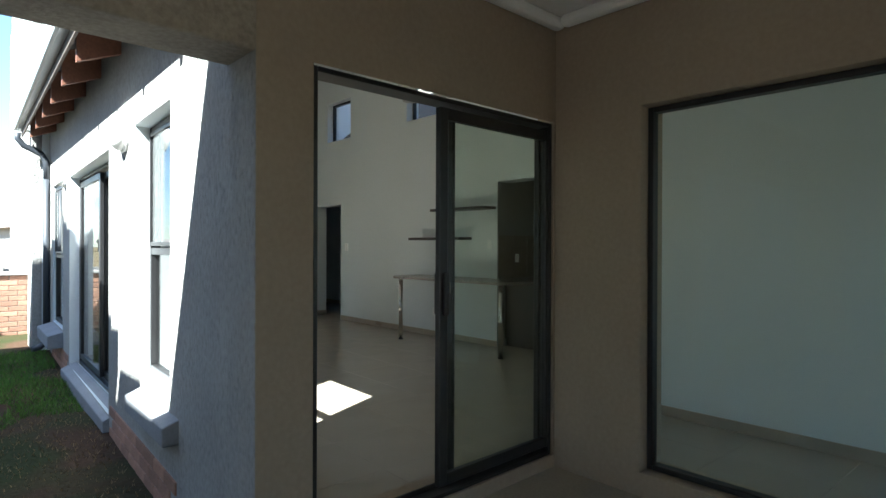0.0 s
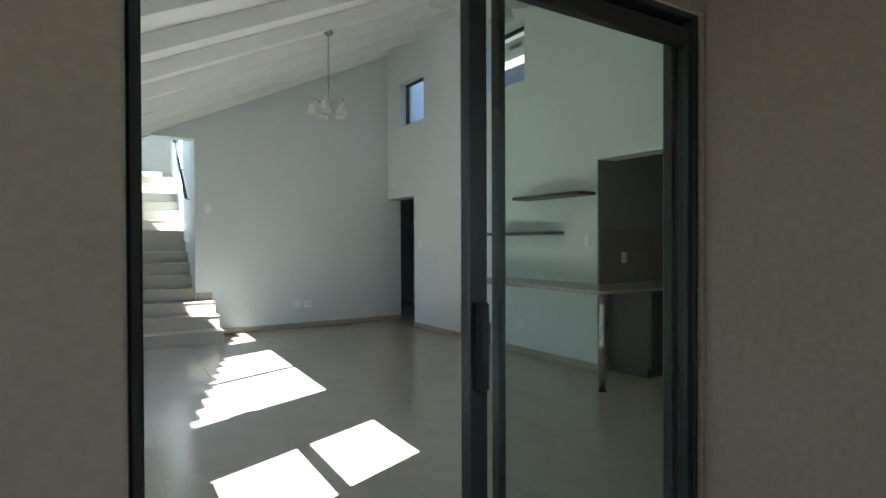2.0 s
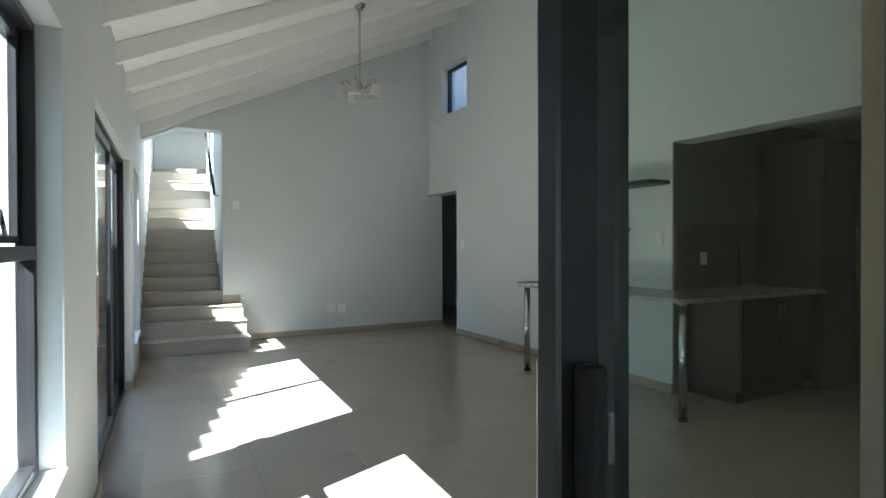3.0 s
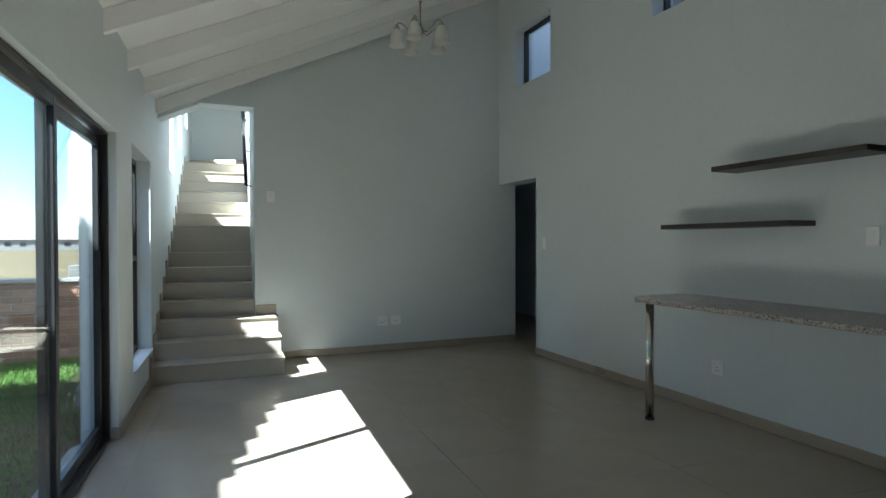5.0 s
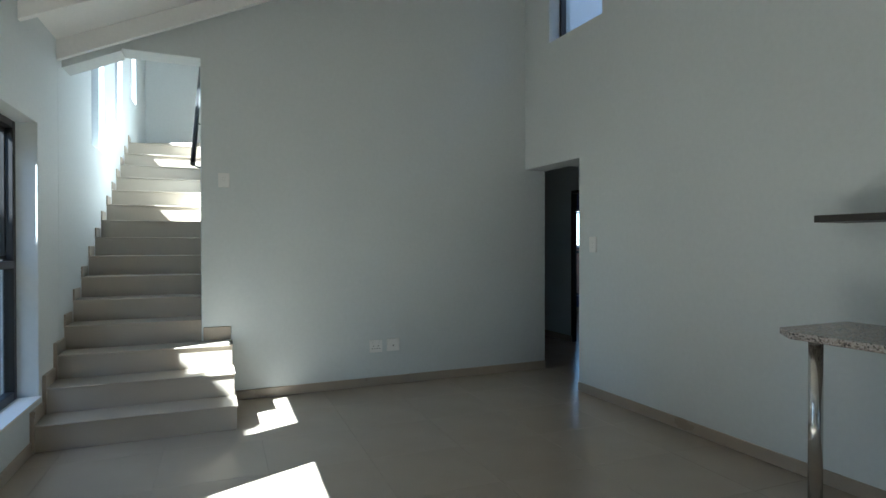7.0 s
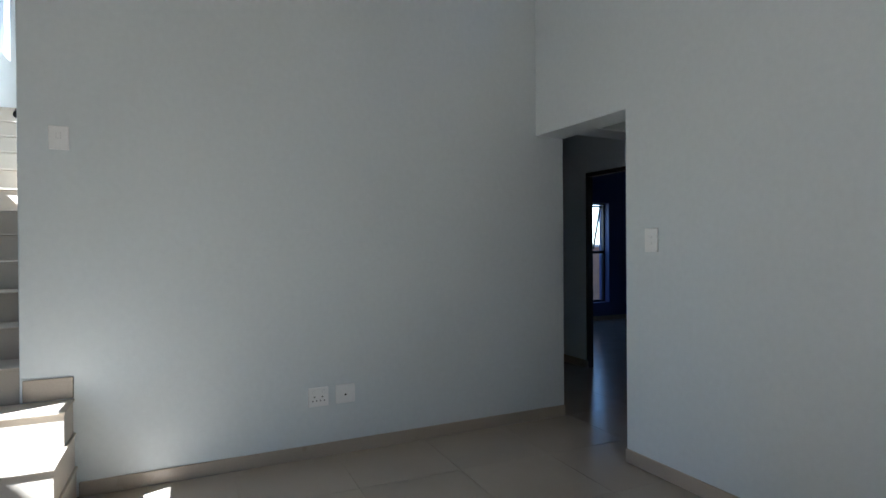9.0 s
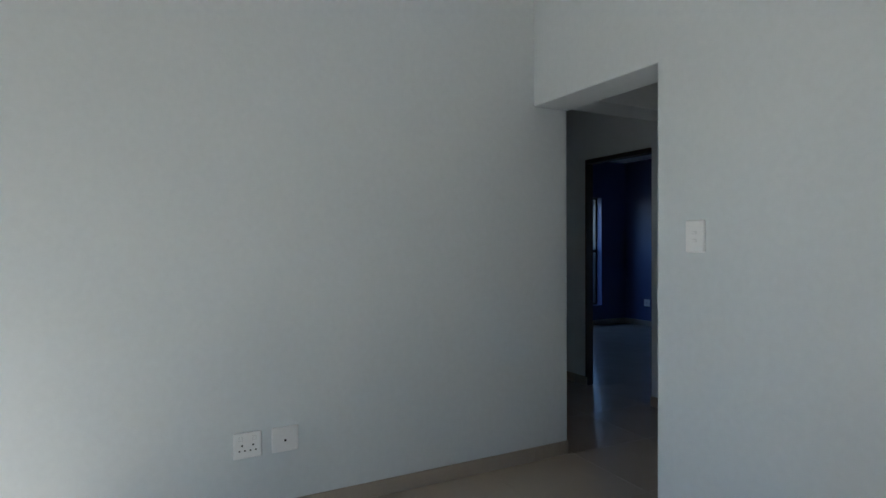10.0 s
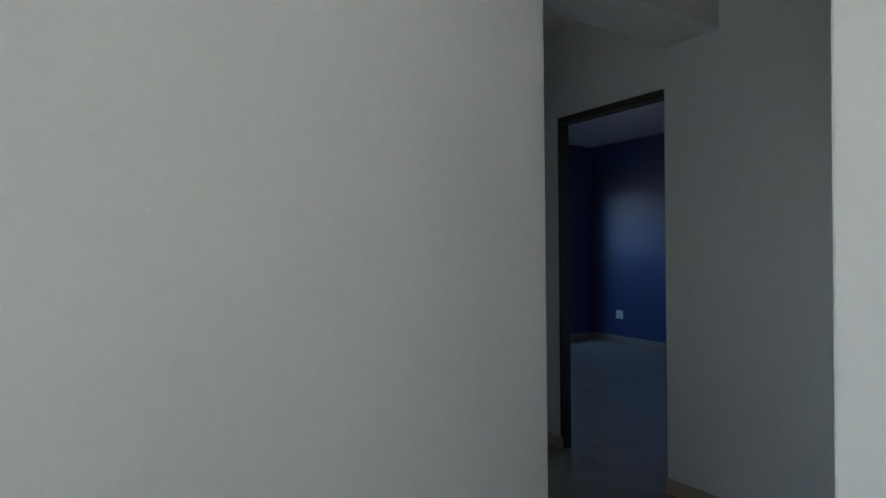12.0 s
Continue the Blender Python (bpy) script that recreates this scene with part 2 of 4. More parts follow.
def wall_bm(length, thick, z0, top, openings, breaks=()):
    """A wall along local y from 0 to length, its room face at x = 0 and its outer face at x = thick.
    top: height at a place along the wall; openings: (y0, y1, z0, z1)."""
    us = sorted({0.0, length, *breaks, *[v for o in openings for v in o[:2] if 0 < v < length]})
    bm = bmesh.new()
    for u0, u1 in zip(us, us[1:]):
        mid = (u0 + u1) / 2
        cuts = sorted({z0, *[z for o in openings if o[0] < mid < o[1] for z in o[2:]], *[z for o in openings for z in o[2:]]})
        cuts = [z for z in cuts if z0 <= z < min(top(u0), top(u1)) - 0.01]
        for i, a in enumerate(cuts):
            b = cuts[i + 1] if i + 1 < len(cuts) else None
            am = a + 0.005
            if any(o[0] < mid < o[1] and o[2] - 1e-6 <= am <= o[3] for o in openings):
                continue
            bl, br = (b, b) if b is not None else (top(u0), top(u1))
            v = [bm.verts.new(c) for c in ((0, u0, a), (0, u1, a), (0, u1, br), (0, u0, bl), (thick, u0, a), (thick, u1, a), (thick, u1, br), (thick, u0, bl))]
            for q in ((0, 1, 2, 3), (7, 6, 5, 4), (0, 4, 5, 1), (3, 2, 6, 7), (0, 3, 7, 4), (1, 5, 6, 2)):
                bm.faces.new([v[k] for k in q])
    bmesh.ops.remove_doubles(bm, verts=bm.verts[:], dist=1e-4)
    bm.verts.index_update()
    seen = {}
    for f in bm.faces:
        seen.setdefault(frozenset(v.index for v in f.verts), []).append(f)
    bmesh.ops.delete(bm, geom=[f for fs in seen.values() if len(fs) > 1 for f in fs], context="FACES_ONLY")
    bmesh.ops.recalc_face_normals(bm, faces=bm.faces[:])
    return bm


def wall(name, m, length, thick, z0, top, openings, mat, label, breaks=(), outer=None, taper=0.0, reveal=False):
    """outer: a second material for the face at the far side of the wall."""
    t = top if callable(top) else (lambda u: top)
    bm = wall_bm(length, thick, z0, t, openings, breaks)
    if outer:
        for f in bm.faces:
            if all(abs(v.co.x - thick) < 1e-4 for v in f.verts) or reveal and any(abs(v.co.x) > 1e-4 for v in f.verts):
                f.material_index = 1
    for v in bm.verts:
        if abs(v.co.x - thick) < 1e-4:
            v.co.x += taper * v.co.y
    ob = part(name, bm, mat, None, m=m)
    if outer:
        ob.data.materials.append(outer)
    tagged(ob, label, "wall", "", "structure")
    return soften(ob, 0.007)


# ---- the plan ----
XR, YF = 5.30, 9.95
LEFT = pose(0.905, 2.23, 0, 0, 0, -2.2)


def ceil_z(x):
    """Underside of the sloping rafters."""
    return 2.68 + 0.465 * (x - 1.2)


def board_z(x):
    """Underside of the ceiling boards, which lie on the rafters."""
    return ceil_z(x) + 0.15


def at_y(x, y):
    """A wall that runs along +x; a thickness above 0 goes to -y."""
    return pose(x, y, 0, 0, 0, -90)


def inner_x(u):
    """Inner face of the left wall, which draws back a little towards the patio door."""
    return -0.05 * max(0.0, 5.43 - u) / 5.16


def quad_slab(name, x0, y0, x1, y1, z0, z1, mat, label, category="floor", bevel=0):
    return tagged(part(name, box_bm(x0, y0, z0, x1, y1, z1, bevel=bevel), mat), label, category, "", "structure")


# ---- structure: main room ----
# openings in the left wall, in metres along it: narrow window, sliding door, narrow window
WIN_A, DOOR_L, WIN_B = (1.20, 2.09, 0.48, 2.125), (3.02, 5.43, -0.014, 2.09), (6.05, 7.12, 0.31, 2.12)
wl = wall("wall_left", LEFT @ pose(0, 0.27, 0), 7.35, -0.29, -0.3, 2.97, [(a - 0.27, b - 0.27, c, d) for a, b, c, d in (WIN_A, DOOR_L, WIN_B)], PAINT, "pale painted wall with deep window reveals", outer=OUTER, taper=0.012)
for v in wl.data.vertices:
    # the plaster thins out towards the patio door
    if abs(v.co.x) < 1e-4:
        v.co.x = inner_x(v.co.y + 0.27)
wall("wall_right", pose(XR, 2.5, 0), YF - 2.5, 0.25, 0, 4.85,
     [(YF - 2.5 - 0.91, YF - 2.5, 0, 2.1), (0.35, 2.705, 0, 2.2), (6.23, 7.01, 3.29, 4.01), (3.85, 4.63, 3.31, 4.03), (1.47, 2.25, 3.33, 4.05)], PAINT,
     "pale painted wall with three high windows and a doorway")
wall("wall_far", at_y(1.0, YF), 4.55, -0.25, 0, lambda u: board_z(1.0 + u) + 0.05, [(-0.1, 0.6, 0, 2.86), (0.6, 1.17, 0, 2.86)], PAINT,
     "pale painted end wall beside the staircase opening", breaks=(0.6,))
wd = wall("wall_door", at_y(0.612, 2.5), 2.138, 0.27, -0.3, lambda u: ceil_z(0.612 + u) + 0.30, [(0.25, 1.873, 0.07, 2.075)], PAINT,
          "wall with the patio sliding door", outer=PATIO, reveal=True)
wd.data.materials.append(OUTER)
for v in wd.data.vertices:
    # the reveal opens out towards the room
    if abs(v.co.x) < 1e-4 and abs(v.co.y - 1.873) < 1e-3:
        v.co.y = 2.06
    if abs(v.co.x) < 1e-4 and abs(v.co.z - 2.075) < 1e-3 and 0.2 < v.co.y < 2.1:
        v.co.z = 2.24
for f in wd.data.polygons:
    if f.center.y < 0.001:
        f.material_index = 2
# room south of the door wall, seen through the patio window
wall("wall_window", pose(2.75, -2.0, 0), 4.23, -0.25, -0.12, 4.75, [(0.3, 3.675, 0.125, 2.085)], PAINT, "wall with the large fixed patio window", outer=PATIO, reveal=True)
wall("wall_nook", pose(4.0, -2.0, 0), 4.5, 0.2, 0, 4.75, [], PAINT, "pale painted wall behind the patio window")
# Out of view; the opening is added to brighten the side room.
wall("wall_nook_end", at_y(2.5, -2.0), 1.7, 0.2, 0, 4.75, [(0.30, 1.45, 0.1, 2.6)], PAINT, "pale painted end wall")
wall("wall_return", at_y(4.2, 2.5), 1.35, 0.2, 0, 4.75, [], PAINT, "pale painted return wall")

cl = bmesh.new()
for y0, y1, x0, x1 in ((2.3, YF + 0.2, 0.83, 1.11), (-2.2, 2.3, 2.52, 2.52)):
    v = []
    for dz in (0.0, 0.06):
        v += [cl.verts.new((x, y, board_z(x) + dz)) for x, y in ((x0, y0), (5.6, y0), (5.6, y1), (x1, y1))]
    for q in ((0, 3, 2, 1), (4, 5, 6, 7), (0, 1, 5, 4), (1, 2, 6, 5), (2, 3, 7, 6), (3, 0, 4, 7)):
        cl.faces.new([v[k] for k in q])
tagged(part("ceiling", cl, CEIL), "sloping white boarded ceiling", "ceiling", "", "structure")
# The unseen right and far edges are stretched to shade the upper wing.
roof = bmesh.new()
v = []
for dz in (0.54, 0.59):
    v += [roof.verts.new((x, y, ceil_z(x) + dz)) for x, y in ((0.29, 2.52), (6.15, 2.52), (6.15, 10.48), (0.66, 9.9))]
for q in ((0, 3, 2, 1), (4, 5, 6, 7), (0, 1, 5, 4), (1, 2, 6, 5), (2, 3, 7, 6), (3, 0, 4, 7)):
    roof.faces.new([v[k] for k in q])
tagged(part("roof", roof, ROOF), "dark tiled lean-to roof", "roof", "", "structure")
quad_slab("roof_over_nook", 2.5, -2.2, 5.8, 2.55, 4.76, 4.85, ROOF, "roof over the side room", "roof")
quad_slab("roof_over_kitchen", 5.56, 2.2, 10.6, 14.5, 2.95, 3.05, ROOF, "flat roof over the back rooms", "roof")

# white rafters under the ceiling, which run out through the wall as brown rafter tails
RAFTERS = [9.83 - 0.84 * k for k in range(9)]


def rafter_bm(x0, x1, thick):
    bm = bmesh.new()
    v = []
    for y in (-thick / 2, thick / 2):
        v += [bm.verts.new((x, y, z)) for x, z in ((x0, board_z(x0) - 0.002), (x0, ceil_z(x0)), (x1, ceil_z(x1)), (x1, board_z(x1) - 0.002))]
    for q in ((0, 1, 2, 3), (7, 6, 5, 4), (0, 4, 5, 1), (1, 5, 6, 2), (2, 6, 7, 3), (3, 7, 4, 0)):
        bm.faces.new([v[k] for k in q])
    bmesh.ops.recalc_face_normals(bm, faces=bm.faces[:])
    return bm


for y in RAFTERS:
    ob = new("ceiling_beam", mesh_of("ceiling_beam", rafter_bm(0.86 + 0.0384 * (y - 2.23), XR, 0.05), CEIL))
    ob.location = (0, y, 0)
    soften(ob, 0.005)
    tagged(ob, "white painted rafter under the sloping ceiling", "beam", "ceiling beams", "structure")

lh = bmesh.new()
v = []
for y in (YF, YF + 0.25):
    v += [lh.verts.new(c) for c in ((0.95, y, ceil_z(0.95) - 0.02), (1.60, y, ceil_z(1.60) - 0.02), (1.60, y, board_z(1.60) + 0.05), (0.95, y, board_z(0.95) + 0.05))]
for q in ((0, 1, 2, 3), (7, 6, 5, 4), (0, 4, 5, 1), (1, 5, 6, 2), (2, 6, 7, 3), (3, 7, 4, 0)):
    lh.faces.new([v[k] for k in q])
bmesh.ops.recalc_face_normals(lh, faces=lh.faces[:])
tagged(part("lintel_stair", lh, PAINT), "painted sloping head over the staircase opening", "beam", "", "structure")

# ---- structure: corridor, bedroom, kitchen, stairwell ----
wall("wall_corridor", pose(6.80, 7.0, 0), 7.0, 0.07, 0, 2.95, [(3.42, 4.17, 0, 2.05)], PAINT, "corridor wall with a bedroom doorway")
wall("wall_corridor_end", at_y(5.55, 7.0), 1.25, 0.2, 0, 2.95, [], PAINT, "corridor end wall")
wall("wall_lobby", at_y(5.55, 12.4), 1.25, -0.2, 0, 2.95, [], PAINT, "lobby end wall")
wall("wall_lobby_side", pose(5.55, 10.2, 0), 2.2, -0.2, 0, 2.95, [], PAINT, "lobby side wall")
quad_slab("ceiling_corridor", 5.55, 7.0, 6.8, 12.4, 2.60, 2.66, CEIL, "flat white corridor ceiling", "ceiling")
quad_slab("lintel_corridor", 5.55, 10.12, 6.8, 10.40, 2.25, 2.60, PAINT, "painted lintel across the corridor", "beam", 0.006)
WIN_BED = (1.80, 2.68, 0.31, 2.02)
wall("wall_bedroom_far", at_y(6.87, 14.0), 3.43, -0.25, 0, 2.95, [(WIN_BED[0] + 0.13, WIN_BED[1] + 0.13, *WIN_BED[2:])], BLUE, "bedroom wall with a narrow window")
# The opening lies out of view, added to bring sky light in.
wall("wall_bedroom_blue", pose(10.2, 10.0, 0), 4.0, 0.2, 0, 2.95, [(0.4, 0.9, 1.0, 2.05)], BLUE, "deep blue bedroom wall")
wall("wall_bedroom_near", at_y(6.87, 10.0), 3.33, 0.2, 0, 2.95, [], BLUE, "bedroom wall")
quad_slab("ceiling_bedroom", 6.87, 10.0, 10.2, 14.0, 2.60, 2.66, CEIL, "flat white bedroom ceiling", "ceiling")
wall("wall_kitchen_back", at_y(5.55, 5.205), 2.6, -0.2, 0, 2.95, [], KITCHEN_SHADE, "kitchen wall with shade put into its colour")
wall("wall_kitchen_side", pose(8.0, 2.3, 0), 2.9, 0.2, 0, 2.95, [], KITCHEN_SHADE, "kitchen wall with shade put into its colour")
wall("wall_kitchen_near", at_y(5.55, 2.5), 2.45, 0.2, 0, 2.95, [], KITCHEN_SHADE, "kitchen wall with shade put into its colour")
quad_slab("ceiling_kitchen", 5.55, 2.5, 8.0, 5.2, 2.5, 2.56, CEIL, "flat white kitchen ceiling", "ceiling")

# Thin added sheet; its dark colour stands in for the jamb's shade.
tagged(part("kitchen_shade_lining", box_bm(XR + 0.003, 5.195, 0, 5.548, 5.2045, 2.199), KITCHEN_SHADE), "added dark lining that stands in for shade on the kitchen opening's side", "wall", "", "structure")

# stairwell: taller, its outer wall stands proud of the facade
SLITS = [(1.11, 1.70, 2.25, 4.6), (2.29, 2.77, 2.74, 4.8), (3.40, 3.85, 3.24, 5.0)]
STAIR = LEFT @ pose(0, 7.62, 0, 0, 0, -0.6)
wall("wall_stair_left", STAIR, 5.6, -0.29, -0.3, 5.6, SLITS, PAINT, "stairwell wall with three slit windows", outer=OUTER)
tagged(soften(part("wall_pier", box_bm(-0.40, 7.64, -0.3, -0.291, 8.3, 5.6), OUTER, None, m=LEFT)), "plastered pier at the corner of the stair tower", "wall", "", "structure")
wall("wall_stair_right", pose(2.17, YF + 0.25, 0, 0, 0, -2.2), 3.40, 0.25, 0, 5.6, [], PAINT, "stairwell wall with the handrail")
wall("wall_landing_near", at_y(2.42, 13.60), 1.6, 0.2, 2.4, 5.6, [], PAINT, "pale painted landing wall")
wall("wall_landing_side", pose(4.0, 13.4, 0), 1.4, 0.2, 2.4, 5.6, [], PAINT, "pale painted landing end wall")
wall("wall_stair_far", at_y(1.0, 14.6), 3.2, -0.25, 0, 5.6, [], PAINT, "stairwell end wall")
wall("wall_stair_over", at_y(0.6, YF + 0.02), 2.2, -0.2, 2.95, 5.6, [], PAINT, "wall over the staircase opening")
quad_slab("ceiling_stair", 1.0, 9.9, 4.2, 14.85, 5.55, 5.65, CEIL, "stairwell ceiling", "ceiling")

# ---- structure: patio ----
quad_slab("patio_floor", -3.0, -2.5, 2.52, 2.24, -0.30, -0.02, CONCRETE, "bare screed patio floor", "floor")
quad_slab("patio_ceiling", -3.0, -2.5, 2.52, 2.24, 2.69, 2.78, CEIL, "flat white patio ceiling", "ceiling")
tagged(soften(part("patio_beam", box_bm(-3.0, 2.23, 2.07, 0.62, 2.5, 2.95), ROUGH), 0.015, 3), "plastered beam over the patio opening", "beam", "", "structure")
wall("wall_patio_back", at_y(-3.0, -2.5), 5.6, 0.25, -0.3, 3.0, [], PATIO, "plastered patio back wall")
wall("wall_patio_side", pose(-3.0, -2.5, 0), 5.0, -0.25, -0.3, 3.0, [(0.4, 4.5, 0, 2.15)], PATIO, "plastered patio side wall")
co = bmesh.new()
for a in ((-3.0, 2.15, 2.62, 2.5, 2.23, 2.69), (2.42, -2.5, 2.62, 2.5, 2.15, 2.69)):
    add_box(co, *a)
tagged(soften(part("cornice", co, CEIL), 0.03, 3), "white cornice under the patio ceiling", "cornice", "", "structure")

# ---- floors ----
quad_slab("floor", 1.0, -2.0, 10.3, 14.2, -0.12, -0.0025, GROUT, "tiled floor with fine joints", "floor")

# ---- skirting ----
def skirting(x0, y0, x1, y1, label="beige tile skirting along the wall", h=0.08, t=0.012):
    """Along a straight stretch; it stands out to the left of the way from the first end to the second."""
    d = Vector((x1 - x0, y1 - y0, 0))
    ob = part("baseboard", box_bm(0, 0, 0.0, d.length, t, h, bevel=0.003, seg=1), SKIRT, None, m=pose(x0, y0, 0, 0, 0, math.degrees(math.atan2(d.y, d.x))))
    return tagged(ob, label, "skirting", "", "structure")


def on_left(x, u, z=0.0):
    return LEFT @ Vector((x, u, z))


skirting(XR, YF, 2.42, YF)
for y0, y1 in ((5.205, 9.04), (2.5, 2.85)):
    ob = skirting(XR, y0, XR, y1)
for u0, u1 in ((0.27, 3.10), (5.42, 6.95)):
    a, b = on_left(inner_x(u1), u1), on_left(inner_x(u0), u0)
    skirting(a.x, a.y, b.x, b.y)
c, d = on_left(-0.13, 5.42), on_left(0.012, 5.42)
skirting(d.x, d.y, c.x, c.y)
skirting(4.0, -2.0, 4.0, 2.5)
skirting(2.75, 2.23, 2.75, -2.0)
skirting(6.80, 7.0, 6.80, 10.42)
skirting(6.80, 11.15, 6.80, 12.4)
skirting(10.2, 10.0, 10.2, 14.0)
skirting(10.2, 14.0, 7.0, 14.0)
skirting(5.55, YF, XR, YF)
skirting(XR + 0.25, 9.04, XR, 9.04)
skirting(5.30, 5.205, 5.42, 5.205)


# ---- windows and glazed doors ----
def pane(parent, x0, z0, x1, z1, y, mat=CLEAR):
    g = part("pane", box_bm(x0, y - 0.003, z0, x1, y + 0.003, z1), mat, parent)
    g.visible_shadow = False
    return g


def bars(parent, x0, z0, x1, z1, y0, y1, w, name="frame"):
    """Four bars round an opening, butted, each with softened edges."""
    for nm, a in (("stile", (x0, z0, x0 + w, z1)), ("stile", (x1 - w, z0, x1, z1)), ("rail", (x0 + w, z1 - w, x1 - w, z1)), ("rail", (x0 + w, z0, x1 - w, z0 + w))):
        part(name + "_" + nm, box_bm(a[0], y0, a[1], a[2], y1, a[3], bevel=0.004, seg=1), ALU, parent)


def tall_window(m, width, height, transom, label, open_top=0.0, edge=0.032):
    """Local x along the window, y towards the room, z up."""
    w = thing("window", label, "window", m, kind="structure")
    bars(w, 0, 0, width, height, -0.03, 0.03, edge)
    if transom:
        part("transom", box_bm(edge, -0.028, transom - 0.024, width - edge, 0.034, transom + 0.024, bevel=0.004, seg=1), ALU, w)
        pane(w, edge, edge, width - edge, transom - 0.024, 0)
        sash = thing("sash", "top-hung sash", "")
        for key in list(sash.keys()):
            del sash[key]
        sash.parent = w
        sash.matrix_basis = pose(0, -0.03, height - 0.04, -open_top, 0, 0)
        h = height - 0.04 - transom - 0.03
        bars(sash, 0.034, -h + 0.004, width - 0.034, -0.004, -0.012, 0.018, 0.026, "sash")
        pane(sash, 0.06, -h + 0.030, width - 0.06, -0.030, 0)
        part("stay_handle", tube_bm([(width / 2, 0.035, -h + 0.02), (width / 2, 0.06, -h + 0.03), (width / 2 + 0.05, 0.065, -h + 0.06), (width / 2 + 0.06, 0.06, -h + 0.10)], 0.007, 8), ALU, sash)
    else:
        pane(w, edge, edge, width - edge, height - edge, 0)
    return w


def left_window(o, transom, label, edge=0.032, deep=-0.15):
    u0, u1, z0, z1 = o
    return tall_window(LEFT @ pose(deep, u1 - 0.002, z0 + 0.012, 0, 0, -90), u1 - u0 - 0.004, z1 - z0 - 0.014, transom, label, 0.0, edge)


left_window(WIN_A, 0.80, "tall dark aluminium window with a transom", 0.036, -0.145)
left_window(WIN_B, 0.87, "tall dark aluminium window with a transom beside the stairs", 0.05)
for u0, u1, z0, z1 in SLITS:
    tall_window(STAIR @ pose(-0.15, u1 - 0.002, z0 + 0.012, 0, 0, -90), u1 - u0 - 0.004, z1 - z0 - 0.014, 0, "narrow slit window lighting the stairs", 0.0, 0.034)
for y0, z0 in ((8.73, 3.29), (6.35, 3.31), (3.97, 3.33)):
    tall_window(pose(XR + 0.15, y0 + 0.002, z0 + 0.002, 0, 0, 90), 0.776, 0.716, 0, "small high dark-framed window")
tall_window(pose(7.0 + WIN_BED[0], 14.13, WIN_BED[2], 0, 0, 0) @ pose(WIN_BED[1] - WIN_BED[0], 0, 0, 0, 0, 180), WIN_BED[1] - WIN_BED[0], WIN_BED[3] - WIN_BED[2], 0.86,
            "dark bedroom window with its top sash ajar", 14)
# Unseen window, added so that daylight reaches the side room.
tall_window(pose(2.802, -2.1, 0.102, 0, 0, 0), 1.146, 2.496, 0.86, "unseen dark-framed window added to light the side room")
# Unseen bedroom window, added as an extra source of sky light.
tall_window(pose(10.3, 10.402, 1.002, 0, 0, 90), 0.496, 1.046, 0, "unseen small dark-framed window added to light the blue bedroom")
pw = thing("window", "large fixed dark-framed patio window", "window", pose(2.60, 1.675 - 0.003, 0.128, 0, 0, -90), kind="structure")
bars(pw, 0, 0, 3.369, 1.954, -0.03, 0.03, 0.03)
pane(pw, 0.03, 0.03, 3.339, 1.924, 0, GREEN)


def leaf(parent, x0, x1, z0, z1, y, mat, handle_at=None, name="leaf", stile=0.058, inner=None):
    lf = thing(name, "", "")
    lf.parent = parent
    far = inner or stile
    for nm, a in (("stile", (x0, z0, x0 + stile, z1)), ("stile", (x1 - far, z0, x1, z1)), ("rail", (x0 + stile, z1 - stile, x1 - far, z1)), ("rail", (x0 + stile, z0, x1 - far, z0 + stile))):
        part("leaf_" + nm, box_bm(a[0], y - 0.018, a[1], a[2], y + 0.018, a[3], bevel=0.004, seg=1), ALU, lf)
    pane(lf, x0 + stile, z0 + stile, x1 - far, z1 - stile, y, mat)
    if handle_at:
        hx, s = handle_at
        for side in (-1, 1):
            part("handle", box_bm(hx - 0.015, y + side * 0.018, 0.91, hx + 0.015, y + side * 0.044, 1.125, bevel=0.008), ALU, lf, "black pull handle")
        part("latch", box_bm(hx + s * 0.015, y - 0.040, 1.02, hx + s * 0.027, y - 0.012, 1.075, bevel=0.004), CHROME, lf, "worn metal latch")
    return lf


def sliding_door(m, width, height, label, sliding, fixed, y_sl, y_fx, mat, handle_x, hs, inner=None, slim=0.058, edge=0.045, out=-0.06):
    d = thing("sliding_door", label, "door", m)
    bars(d, 0, 0, width, height, out, 0.06, edge)
    part("track", box_bm(0.045, 0.014, 0.02, width - 0.045, 0.021, 0.049), ALU, d)
    leaf(d, *sliding, 0.05, height - 0.045, y_sl, mat, (handle_x, hs), "sliding_leaf", inner=inner)
    leaf(d, *fixed, 0.05, height - 0.045, y_fx, mat, None, "fixed_leaf", slim, inner)
    return d


# patio door: its sliding leaf is pushed open, in front of the fixed one
sliding_door(pose(0.864, 2.300, 0.072), 1.618, 2.0, "open dark aluminium sliding door to the patio", (0.714, 1.609), (0.855, 1.612), -0.03, 0.03, GREEN, 0.745, 1, 0.030, 0.024, 0.022)
# garden door, closed
gw = DOOR_L[1] - DOOR_L[0] - 0.006
sliding_door(LEFT @ pose(-0.11, DOOR_L[1] - 0.003, 0.004, 0, 0, -90), gw, 2.08, "closed dark aluminium sliding door to the garden",
             (gw / 2 - 0.035, gw - 0.026), (0.026, gw / 2 + 0.035), 0.038, -0.001, CLEAR, gw - 0.08, -1, None, 0.062, 0.026, -0.022)
